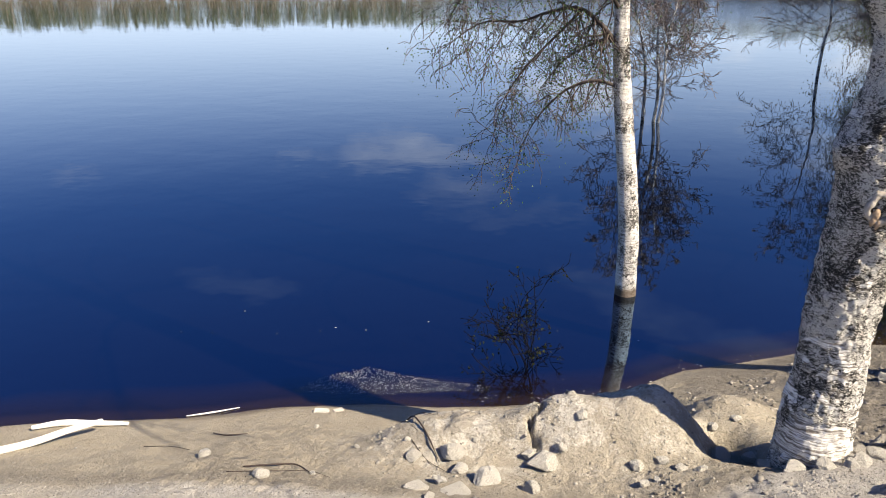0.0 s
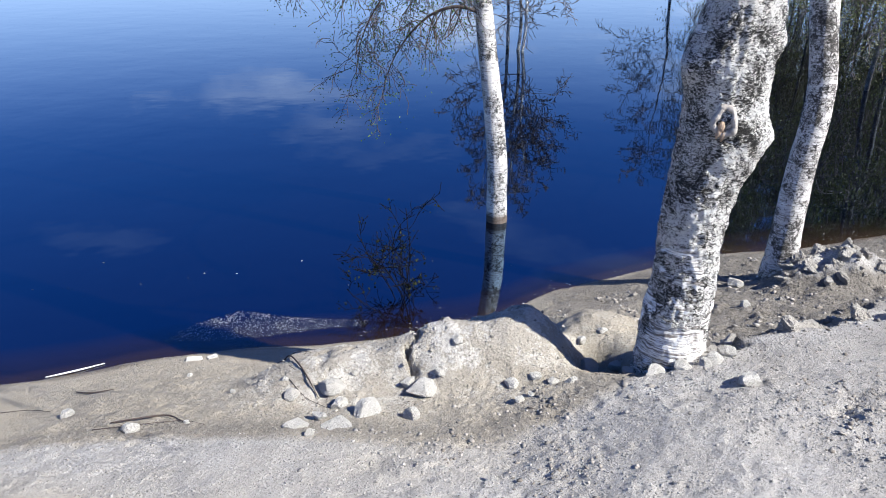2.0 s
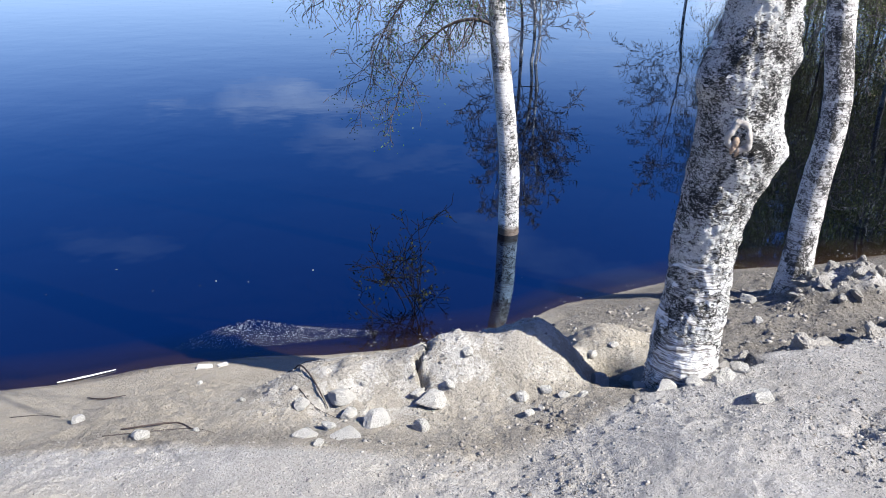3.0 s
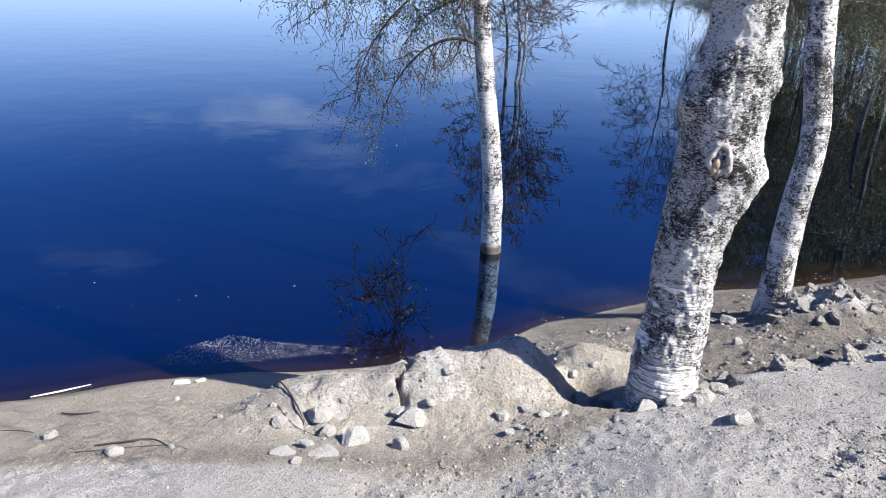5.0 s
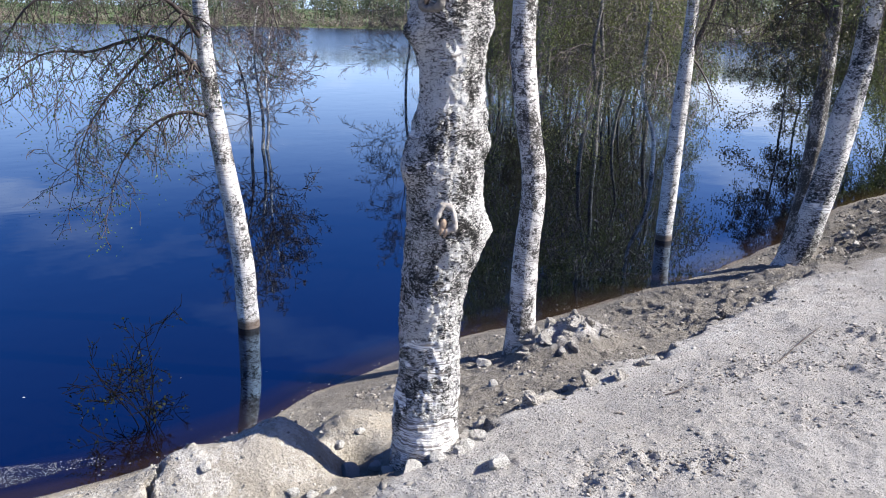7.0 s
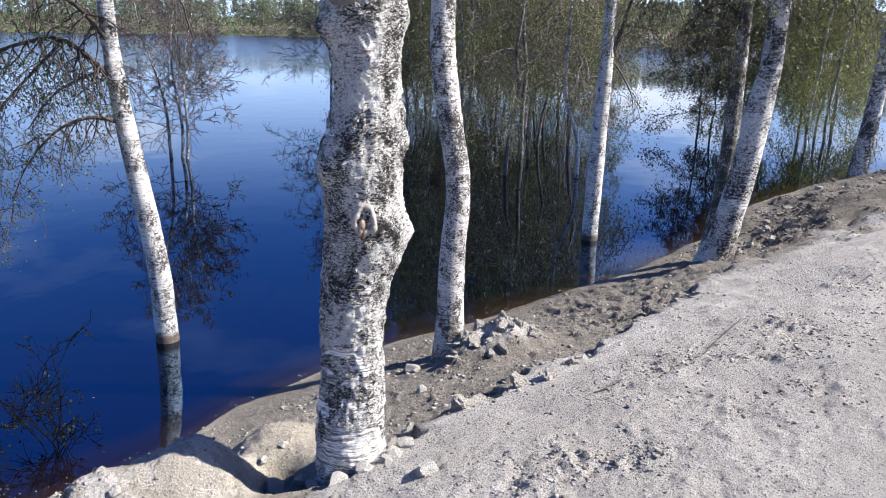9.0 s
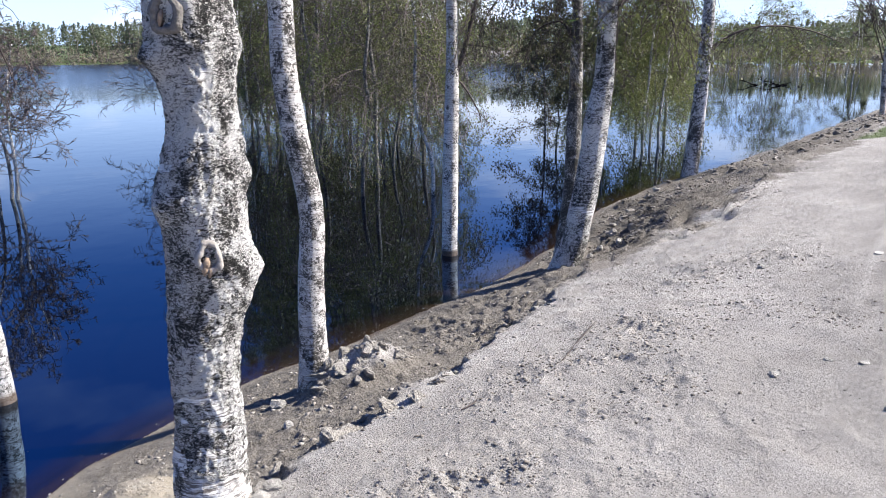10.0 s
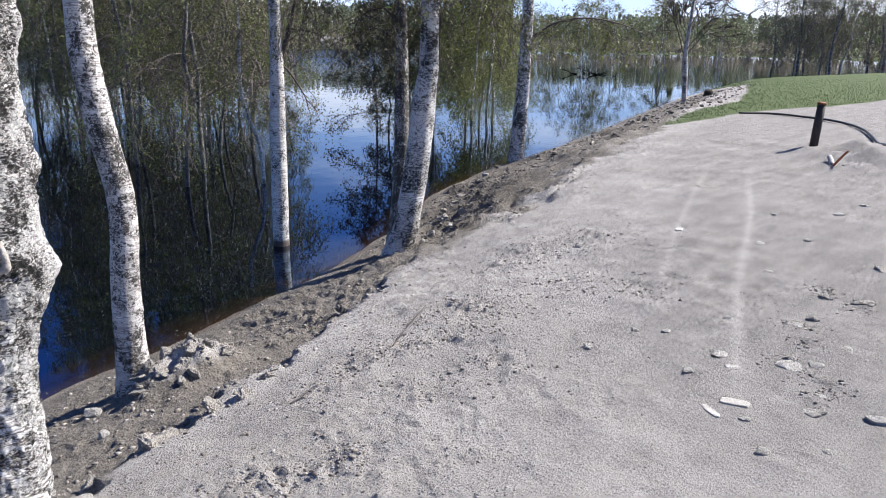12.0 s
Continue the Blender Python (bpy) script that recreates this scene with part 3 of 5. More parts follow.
# ---- making of trees and stones ----


def empty(name, at):
    ob = new(name)
    ob.empty_display_size = 0.1
    ob.location = at
    return ob


def mesh_part(name, verts, faces, material, parent, label="", flat=False, kind=""):
    """One mesh from world-space vertices, as a part of its thing."""
    me = bpy.data.meshes.new(name)
    me.from_pydata([tuple(v) for v in verts], [], faces)
    if not flat:
        me.polygons.foreach_set("use_smooth", np.ones(len(me.polygons), bool))
    me.materials.append(material)
    ob = new(name, me)
    if parent:
        ob.parent = parent
        ob.matrix_parent_inverse = Matrix.Translation(-Vector(parent.location))
    return tagged(ob, label, kind=kind)


def glide(points, count):
    """Points along a smooth curve through the given rows of numbers."""
    p = np.array(points, float)
    d = np.r_[0, np.cumsum(np.linalg.norm(np.diff(p[:, :3], axis=0), axis=1))]
    t = np.linspace(0, d[-1], count)
    i = np.clip(np.searchsorted(d, t, side="right") - 1, 0, len(p) - 2)
    slope = np.gradient(p, d, axis=0)
    h = (d[i + 1] - d[i])[:, None]
    u = ((t - d[i]) / (d[i + 1] - d[i]))[:, None]
    return ((1 + 2 * u) * (1 - u) ** 2 * p[i] + u * (1 - u) ** 2 * h * slope[i]
            + u * u * (3 - 2 * u) * p[i + 1] + u * u * (u - 1) * h * slope[i + 1])


def tube(verts, faces, pts, radii, sides, close=True):
    pts = [Vector(p) for p in pts]
    base, n = len(verts), len(pts)
    side = None
    for k, p in enumerate(pts):
        way = (pts[min(k + 1, n - 1)] - pts[max(k - 1, 0)]).normalized()
        if side is None:
            side = way.orthogonal().normalized()
        side = (side - way * side.dot(way)).normalized()
        up = way.cross(side)
        for j in range(sides):
            a = 2 * math.pi * j / sides
            verts.append(p + (side * math.cos(a) + up * math.sin(a)) * radii[k])
    for k in range(n - 1):
        for j in range(sides):
            a, b = base + k * sides + j, base + k * sides + (j + 1) % sides
            faces.append((a, b, b + sides, a + sides))
    if close:
        faces.append(tuple(base + (n - 1) * sides + j for j in range(sides)))
        faces.append(tuple(base + j for j in reversed(range(sides))))


def smooth_step(z):
    """0 on a smooth foot, 1 on the knotty bark above it."""
    u = min(max((z - 0.8) / 0.6, 0.0), 1.0)
    return u * u * (3 - 2 * u)


def trunk_mesh(spine, rings, sides, lumps=0.0, crinkle=0.0, burls=(), fine_below=None):
    """Trunk along rows of (x, y, z, radius), lumpy and cracked; burls: (angle, z, spread, height)."""
    rows = glide(spine, rings)
    if fine_below:
        whole = glide(spine, 4000)
        low = whole[whole[:, 2] < fine_below]
        rows = np.concatenate([low[np.linspace(0, len(low) - 1, rings - 40).astype(int)], whole[len(low):][np.linspace(20, len(whole) - len(low) - 1, 40).astype(int)]])
    verts, faces = [], []
    for x, y, z, r in rows:
        for j in range(sides):
            a = 2 * math.pi * j / sides
            c, s = math.cos(a), math.sin(a)
            k = Vector((c * r * 6, s * r * 6, z * 3.0))
            q = r * (1 + lumps * noise.noise(k)) + crinkle * (noise.noise(Vector((c * r * 40, s * r * 40, z * 22))) + 0.6 * noise.noise(Vector((c * r * 90, s * r * 90, z * 60))) + (0.6 * noise.noise(Vector((c * r * 17, s * r * 17, z * 13 + 7))) * smooth_step(z) if fine_below else 0) + (0.5 * abs(noise.noise(Vector((c * r * 75, s * r * 75, z * 55)))) if fine_below else 0))
            for ang, bz, wide, high in burls:
                d = math.atan2(math.sin(a - ang), math.cos(a - ang)) * r
                q += high * math.exp(-((d / wide) ** 2 + ((z - bz) / wide) ** 2))
            verts.append((x + c * q, y + s * q, z))
    for k in range(rings - 1):
        for j in range(sides):
            a, b = k * sides + j, k * sides + (j + 1) % sides
            faces.append((a, b, b + sides, a + sides))
    faces.append(tuple(range(sides))[::-1])
    faces.append(tuple((rings - 1) * sides + j for j in range(sides)))
    return verts, faces


def grow(rng, twigs, tips, start, way, length, radius, level, droop, bend=0.35, children=5, fine=False):
    """A limb that wanders and droops, with side shoots; twigs gets (points, radii), tips gets places for leaves."""
    n = max(6, int(4 + length * 9)) if fine else max(3, int(3 + length * 3))
    p, d = Vector(start), Vector(way).normalized()
    pts, radii = [p.copy()], [radius]
    for k in range(n):
        d = d + Vector((rng.gauss(0, bend), rng.gauss(0, bend), rng.gauss(0, bend))) * 0.35
        d.z -= droop * (k + 1) / n
        d.normalize()
        p = p + d * length / n
        pts.append(p.copy())
        radii.append(radius * (1 - 0.75 * (k + 1) / n))
    twigs.append((pts, radii, level))
    if level <= 0:
        for q in pts[1:]:
            tips.append(q)
        return
    for c in range(children):
        f = 0.25 + 0.75 * (c + rng.random()) / children
        k = min(n - 1, int(f * n))
        q = pts[k].lerp(pts[k + 1], f * n - k if f * n - k < 1 else 0.99)
        along = (pts[k + 1] - pts[k]).normalized()
        off = Vector((rng.gauss(0, 1), rng.gauss(0, 1), rng.gauss(0, 0.6))).normalized()
        grow(rng, twigs, tips, q, along * 0.7 + off * 0.8, length * rng.uniform(0.32, 0.55) * (1.15 - 0.5 * f), max(radius * 0.45 * (1.1 - 0.6 * f), 0.0015), level - 1, droop, bend, children, fine)


def twig_mesh(twigs, least=0.0012):
    verts, faces = [], []
    for pts, radii, level in twigs:
        tube(verts, faces, pts, [max(r, least) for r in radii], 6 if radii[0] > 0.02 else 4 if radii[0] > 0.006 else 3, close=False)
    return verts, faces


def leaf_mesh(rng, tips, each, size, scatter=0.04, hang=0.5, coarse=False):
    verts, faces = [], []
    for q in tips:
        for _ in range(each if each >= 1 else (1 if rng.random() < each else 0)):
            c = q + Vector((rng.gauss(0, scatter), rng.gauss(0, scatter), rng.gauss(0, scatter) - hang * scatter))
            a = Vector((rng.gauss(0, 1), rng.gauss(0, 1), rng.gauss(-0.5, 0.8))).normalized()
            b = a.orthogonal().normalized()
            b = (Matrix.Rotation(rng.uniform(0, 6.28), 3, a) @ b)
            s = size * rng.uniform(0.6, 1.25)
            k = len(verts)
            if coarse:
                verts += [c - b * s * 0.36, c + b * s * 0.36, c + a * s]
                faces.append((k, k + 1, k + 2))
            else:
                verts += [c, c + a * s * 0.45 + b * s * 0.36, c + a * s, c + a * s * 0.45 - b * s * 0.36]
                faces.append((k, k + 1, k + 2, k + 3))
    return verts, faces


def crown(rng, thing, spine, low, high, count, length, leaf, each, leaf_size, twig, droop=0.25, levels=2, scatter=0.05, children=5, least=0.0015, rise=0.5, extra=(), label="", apart=False, coarse=False, fine=False):
    """Limbs off a trunk between two heights, with twigs and leaves; extra: limbs given as rows of (x, y, z, radius). apart: each limb a part of its own."""
    limbs, twigs, tips = [], [], []
    rows = np.array(glide(spine, 60))
    for k in range(count):
        z = low + (high - low) * ((k + rng.random()) / count)
        i = int(np.argmin(np.abs(rows[:, 2] - z)))
        a = k * 2.4 + rng.uniform(-0.5, 0.5)
        r = rows[i, 3]
        fade = 1.15 - 0.75 * (z - low) / max(high - low, 0.01)
        grown = []
        grow(rng, grown, tips, rows[i, :3], (math.cos(a), math.sin(a), rise), length * fade * rng.uniform(0.75, 1.2), max(r * 0.24, 0.004), levels, droop, children=children, fine=fine, bend=0.55 if fine else 0.35)
        limbs.append(grown[0])
        twigs += grown[1:]
    for rows_, kids, kid_length in extra:
        pts = glide(rows_, 20)
        limbs.append(([Vector(p[:3]) for p in pts], [p[3] for p in pts], 9))
        for c in range(kids):
            f = 0.10 + 0.90 * (c + rng.random()) / kids
            p = pts[min(19, int(f * 19))]
            way = Vector((rng.gauss(-0.15, 0.6), rng.gauss(0, 0.7), rng.gauss(-0.55, 0.6)))
            grow(rng, twigs, tips, p[:3], way, kid_length * rng.uniform(0.5, 1.3), max(p[3] * 0.45, 0.003), max(levels - 1, 1), droop * 0.8, children=children, fine=fine, bend=0.75 if fine else 0.35)
    if apart:
        for limb in limbs:
            mesh_part("limb", *twig_mesh([limb], least), twig, thing)
    else:
        twigs = limbs + twigs
    mesh_part("brushwood", *twig_mesh(twigs, least), twig, thing, kind="stuff")
    if each:
        mesh_part("foliage", *leaf_mesh(rng, tips, each, leaf_size, scatter, coarse=coarse), leaf, thing, label, kind="stuff")
    return tips


def birch(spine, name="birch_tree", bark=None, rings=120, sides=20, lumps=0.06, crinkle=0.002, burls=(), label="", group="", category="tree", fine_below=None):
    x, y, z, _ = spine[0]
    thing = tagged(empty(name, (x, y, z)), label, category, group)
    mesh_part("trunk", *trunk_mesh(spine, rings, sides, lumps, crinkle, burls, fine_below), bark, thing)
    return thing


def pebble(rng, size, squash=0.65, cuts=11):
    """A broken stone: a ball planed off on many sides, with slightly worn edges."""
    bm = bmesh.new()
    bmesh.ops.create_icosphere(bm, subdivisions=3, radius=1.0)
    planes = [(Vector((rng.gauss(0, 1), rng.gauss(0, 1), rng.gauss(0, 1))).normalized(), rng.uniform(0.50, 0.84)) for _ in range(cuts)]
    stretch_ = (rng.uniform(0.9, 1.35), rng.uniform(0.8, 1.05), squash)
    for v in bm.verts:
        for _ in range(2):
            for n, d in planes:
                over = v.co.dot(n) - d
                if over > 0:
                    v.co -= n * over * 0.96
        v.co *= 1 + 0.05 * noise.noise(v.co * 3 + n * 9) + 0.025 * noise.noise(v.co * 9)
        v.co = Vector((v.co.x * stretch_[0], v.co.y * stretch_[1], v.co.z * stretch_[2])) * size * 1.25
    me = bpy.data.meshes.new("stone")
    bm.to_mesh(me)
    bm.free()
    return me


def lump(rng, squash=0.7):
    """A crumbly clod: broken into blunt faces and uneven on every scale."""
    bm = bmesh.new()
    bmesh.ops.create_icosphere(bm, subdivisions=4, radius=1.0)
    shift = Vector((rng.uniform(0, 50), rng.uniform(0, 50), rng.uniform(0, 50)))
    planes = [(Vector((rng.gauss(0, 1), rng.gauss(0, 1), rng.gauss(0, 1))).normalized(), rng.uniform(0.35, 0.75)) for _ in range(12)]
    for v in bm.verts:
        p = v.co.copy()
        for n, d in planes:
            over = p.dot(n) - d
            if over > 0:
                p -= n * over * 0.9
        q = 1 + 0.30 * noise.noise(p * 1.6 + shift) + 0.20 * noise.noise(p * 4 + shift) + 0.16 * noise.noise(p * 9 + shift) + 0.10 * noise.noise(p * 19 + shift)
        v.co = Vector((p.x * q * 1.5, p.y * q * 1.25, p.z * q * squash * 1.3))
    me = bpy.data.meshes.new("clod")
    bm.to_mesh(me)
    bm.free()
    return me


def ground_at(x, y):
    return float(ground(np.array([x]), np.array([y]))[0])

# ---- birches on the bank ----
rng = random.Random(4)
OLD = [(0.895, 2.80, 0.36, 0.185), (0.897, 2.795, 0.50, 0.165), (0.901, 2.79, 0.611, 0.151), (0.905, 2.788, 0.751, 0.140), (0.909, 2.787, 0.915, 0.128), (0.913, 2.786, 1.073, 0.125),
       (0.915, 2.786, 1.202, 0.128), (0.928, 2.782, 1.377, 0.136), (0.952, 2.773, 1.524, 0.150), (0.962, 2.766, 1.607, 0.152), (0.963, 2.767, 1.734, 0.146), (0.956, 2.77, 1.869, 0.152),
       (0.968, 2.767, 1.99, 0.143), (0.978, 2.763, 2.15, 0.127), (0.976, 2.764, 2.273, 0.131), (0.967, 2.767, 2.394, 0.143), (0.96, 2.76, 2.7, 0.13), (0.98, 2.77, 3.6, 0.11), (1.0, 2.75, 5.2, 0.08), (0.95, 2.8, 7.0, 0.045), (0.97, 2.8, 8.4, 0.01)]
old_birch = birch(OLD, bark=M_BARK_OLD, rings=420, sides=120, fine_below=2.9, lumps=0.13, crinkle=0.0085,
                  burls=((0.0, 1.60, 0.055, 0.045), (3.5, 1.87, 0.06, 0.035), (3.3, 2.36, 0.05, 0.045), (-0.3, 1.95, 0.04, 0.02), (-1.75, 1.70, 0.05, 0.018), (-0.2, 2.40, 0.06, 0.02)),
                  label="thick old birch with rough black-cracked white bark and knots", group="birches on the bank")
crown(rng, old_birch, OLD, 3.6, 8.2, 16, 1.7, M_LEAF, 1, 0.03, M_TWIG, 0.3, 2, apart=True, least=0.003)

WADER = [(0.3908, 5.8702, -0.4914, 0.0902), (0.3741, 5.8692, 0.0721, 0.0862), (0.3663, 5.8702, 0.4886, 0.0813), (0.3173, 5.8731, 0.958, 0.0764), (0.2585, 5.8761, 1.4049, 0.0725), (0.2213, 5.878, 1.7048, 0.0666), (0.1938, 5.879, 1.9949, 0.0598), (0.1772, 5.879, 2.3153, 0.0549), (0.1752, 5.88, 3.1836, 0.049), (0.234, 5.88, 4.9476, 0.0343), (0.283, 5.88, 6.7116, 0.0078)]
wader = birch(WADER, bark=M_BARK_CLEAN, rings=200, sides=28, label="slender white birch standing in the flooded river", group="birches in the water")
crown(rng, wader, WADER, 2.6, 6.6, 14, 1.0, M_LEAF, 1, 0.016, M_TWIG, 0.35, 2, apart=True, least=0.0022, fine=True,
      extra=((((0.2193, 5.8702, 1.6548, 0.0196), (0.1556, 5.8506, 1.6901, 0.0176), (0.0351, 5.831, 1.7214, 0.0157), (-0.1502, 5.831, 1.6744, 0.0127), (-0.3207, 5.831, 1.5323, 0.0098), (-0.4334, 5.8212, 1.3804, 0.0069), (-0.5059, 5.8114, 1.2207, 0.0049), (-0.5598, 5.8016, 1.008, 0.002)), 34, 0.34),
             (((0.1948, 5.8702, 1.939, 0.0235), (0.1331, 5.8604, 2.0174, 0.0216), (0.0008, 5.8506, 2.1575, 0.0176), (-0.1129, 5.8408, 2.235, 0.0157), (-0.3687, 5.831, 2.2036, 0.0127), (-0.5451, 5.831, 2.1448, 0.0098), (-0.8273, 5.8114, 2.135, 0.0069), (-1.138, 5.782, 1.939, 0.0029)), 74, 0.44),
             (((-0.109, 5.8408, 2.2281, 0.0137), (-0.305, 5.782, 2.0272, 0.0108), (-0.5206, 5.7428, 1.792, 0.0078), (-0.6774, 5.7232, 1.5176, 0.0049), (-0.7362, 5.7134, 1.2432, 0.002)), 46, 0.34),
             (((0.185, 5.8702, 2.2036, 0.0196), (-0.06, 5.684, 2.4976, 0.0157), (-0.501, 5.586, 2.5956, 0.0118), (-0.844, 5.537, 2.4486, 0.0078), (-1.089, 5.537, 2.1056, 0.0029)), 60, 0.42),
             (((0.185, 5.8702, 2.0566, 0.0157), (0.0086, 5.978, 1.988, 0.0118), (-0.207, 6.076, 1.8606, 0.0078), (-0.403, 6.125, 1.6156, 0.0029)), 36, 0.34)))

SECOND = [(2.0, 4.207, 0.20, 0.125), (2.005, 4.207, 0.376, 0.105), (2.005, 4.207, 0.576, 0.090), (2.009, 4.205, 0.809, 0.083), (2.013, 4.203, 1.036, 0.079), (2.033, 4.194, 1.293, 0.078), (2.03, 4.195, 1.505, 0.074), (1.995, 4.212, 1.744, 0.074), (1.959, 4.229, 2.009, 0.075), (1.936, 4.24, 2.266, 0.075), (1.935, 4.24, 2.453, 0.072), (1.95, 4.25, 3.6, 0.06), (1.9, 4.2, 5.4, 0.04), (1.95, 4.2, 7.2, 0.008)]
second = birch(SECOND, bark=M_BARK, rings=220, sides=32, lumps=0.08, crinkle=0.003, burls=((-1.9, 2.25, 0.04, 0.02), (0.3, 0.55, 0.03, 0.01)),
               label="slim crooked birch with grey-flecked white bark", group="birches on the bank")
crown(rng, second, SECOND, 3.4, 7.0, 14, 1.5, M_LEAF, 1, 0.03, M_TWIG, 0.3, 2, apart=True, least=0.003)

THIRD = [(5.182, 7.189, -0.55, 0.098), (5.177, 7.192, -0.02, 0.093), (5.183, 7.188, 0.595, 0.093), (5.193, 7.181, 1.254, 0.087), (5.204, 7.173, 1.825, 0.078), (5.211, 7.168, 2.315, 0.068), (5.208, 7.17, 2.791, 0.06), (5.18, 7.173, 4.2, 0.05), (5.23, 7.223, 6.2, 0.03), (5.23, 7.173, 7.8, 0.006)]
third = birch(THIRD, bark=M_BARK_CLEAN, rings=160, sides=24, label="straight bright white birch standing in the water's edge", group="birches in the water")
crown(rng, third, THIRD, 3.1, 7.4, 22, 1.3, M_LEAF_YELLOW, 1, 0.03, M_TWIG, 0.35, 2, apart=True, least=0.003,
      extra=((((5.17, 7.2, 1.9, 0.035), (5.30, 7.1, 2.3, 0.03), (5.42, 7.05, 2.8, 0.022), (5.5, 7.0, 3.6, 0.008)), 6, 0.6),))

FOURTH = [(5.30, 5.43, 0.05, 0.19), (5.325, 5.41, 0.222, 0.158), (5.39, 5.345, 0.517, 0.135), (5.435, 5.30, 0.858, 0.126), (5.482, 5.255, 1.298, 0.122), (5.511, 5.225, 1.721, 0.114), (5.545, 5.19, 2.13, 0.093), (5.551, 5.184, 2.427, 0.087), (5.55, 5.185, 2.718, 0.085), (5.6, 5.2, 4.2, 0.07), (5.6, 5.2, 6.4, 0.04), (5.6, 5.2, 8.2, 0.008)]
fourth = birch(FOURTH, bark=M_BARK_GREY, rings=180, sides=32, lumps=0.09, crinkle=0.005, label="leaning birch with dark cracked bark on the bank", group="birches on the bank")
crown(rng, fourth, FOURTH, 3.4, 7.8, 18, 1.6, M_LEAF_YELLOW, 1, 0.032, M_TWIG, 0.35, 2, apart=True, least=0.003,
      extra=((((5.55, 5.19, 2.6, 0.018), (5.72, 5.02, 2.85, 0.014), (5.92, 4.85, 2.75, 0.009), (6.02, 4.75, 2.35, 0.003)), 30, 0.45),
             (((5.55, 5.19, 2.95, 0.018), (5.78, 5.0, 3.2, 0.014), (6.02, 4.8, 3.05, 0.009), (6.18, 4.66, 2.6, 0.003)), 30, 0.5)))
TWIN = [(5.50, 5.70, -0.05, 0.093), (5.547, 5.657, 0.425, 0.081), (5.582, 5.623, 0.899, 0.077), (5.594, 5.611, 1.41, 0.075), (5.594, 5.611, 1.902, 0.068), (5.595, 5.61, 2.43, 0.057), (5.589, 5.616, 2.737, 0.049), (5.5, 5.8, 4.4, 0.038), (5.5, 5.9, 6.6, 0.007)]
# dark bark stands in for the shade this trunk is in
twin = birch(TWIN, bark=M_BARK_DARK_SHADED, rings=140, sides=24, label="thin birch close behind a leaning birch, its shade put into dark bark", group="birches on the bank")
crown(rng, twin, TWIN, 3.0, 6.4, 20, 1.2, M_LEAF_OLIVE, 1, 0.028, M_TWIG, 0.45, 2, apart=True, least=0.0026, fine=True,
      extra=((((5.59, 5.62, 2.75, 0.020), (5.45, 5.80, 3.05, 0.016), (5.22, 6.05, 3.02, 0.011), (5.02, 6.28, 2.72, 0.006), (4.92, 6.38, 2.35, 0.003)), 40, 0.5),
             (((5.59, 5.62, 3.0, 0.020), (5.35, 5.75, 3.35, 0.015), (5.05, 6.0, 3.30, 0.010), (4.80, 6.2, 2.95, 0.004)), 40, 0.55),
             (((5.59, 5.61, 2.4, 0.014), (5.50, 5.75, 2.62, 0.011), (5.38, 5.95, 2.55, 0.007), (5.30, 6.05, 2.25, 0.003)), 24, 0.35)))

FIFTH = [(11.40, 8.60, -0.15, 0.17), (11.412, 8.584, 0.132, 0.150), (11.441, 8.545, 0.813, 0.137), (11.464, 8.515, 1.473, 0.120), (11.471, 8.505, 2.113, 0.110), (11.484, 8.488, 2.648, 0.104), (11.484, 8.487, 2.997, 0.098), (11.5, 8.5, 5, 0.07), (11.6, 8.5, 8.2, 0.01)]
fifth = birch(FIFTH, bark=M_BARK_PATCHY, rings=120, sides=24, label="white birch leaning over the crest of the bank", group="birches on the bank")
crown(rng, fifth, FIFTH, 3.6, 7.8, 14, 1.9, M_LEAF_YELLOW, 2, 0.05, M_TWIG, 0.4, 2, apart=True, least=0.003,
      extra=((((11.48, 8.49, 2.3, 0.024), (11.9, 8.2, 2.60, 0.020), (12.5, 7.9, 2.70, 0.016), (13.1, 7.6, 2.62, 0.012), (13.7, 7.3, 2.4, 0.005)), 40, 0.8),))

# thin leafy shoots hanging beside the leaning pair and from the third birch
shoots_rng = random.Random(9)
for owner, mesh_leaf, starts in ((fourth, M_LEAF_YELLOW, [(5.62 + shoots_rng.gauss(0.1, 0.12), 5.15 + shoots_rng.gauss(-0.05, 0.15), shoots_rng.uniform(2.0, 3.3)) for _ in range(10)]),
                                 (twin, M_LEAF_OLIVE, [(5.45 + shoots_rng.gauss(-0.1, 0.15), 5.75 + shoots_rng.gauss(0.1, 0.15), shoots_rng.uniform(1.9, 3.3)) for _ in range(18)]),
                                 (third, M_LEAF_YELLOW, [(5.17 + shoots_rng.gauss(0, 0.15), 7.2 + shoots_rng.gauss(0, 0.15), shoots_rng.uniform(2.7, 3.5)) for _ in range(12)])):
    twigs, tips = [], []
    for at in starts:
        grow(shoots_rng, twigs, tips, at, (shoots_rng.gauss(0, 1), shoots_rng.gauss(0, 1), 0.2), shoots_rng.uniform(0.3, 0.6), 0.004, 1, 0.6, 0.6, 6, True)
    mesh_part("shoot_growth", *twig_mesh(twigs, 0.002), M_TWIG, owner, kind="stuff")
    mesh_part("shoot_foliage", *leaf_mesh(shoots_rng, tips, 1, 0.026, 0.03), mesh_leaf, owner, kind="stuff")

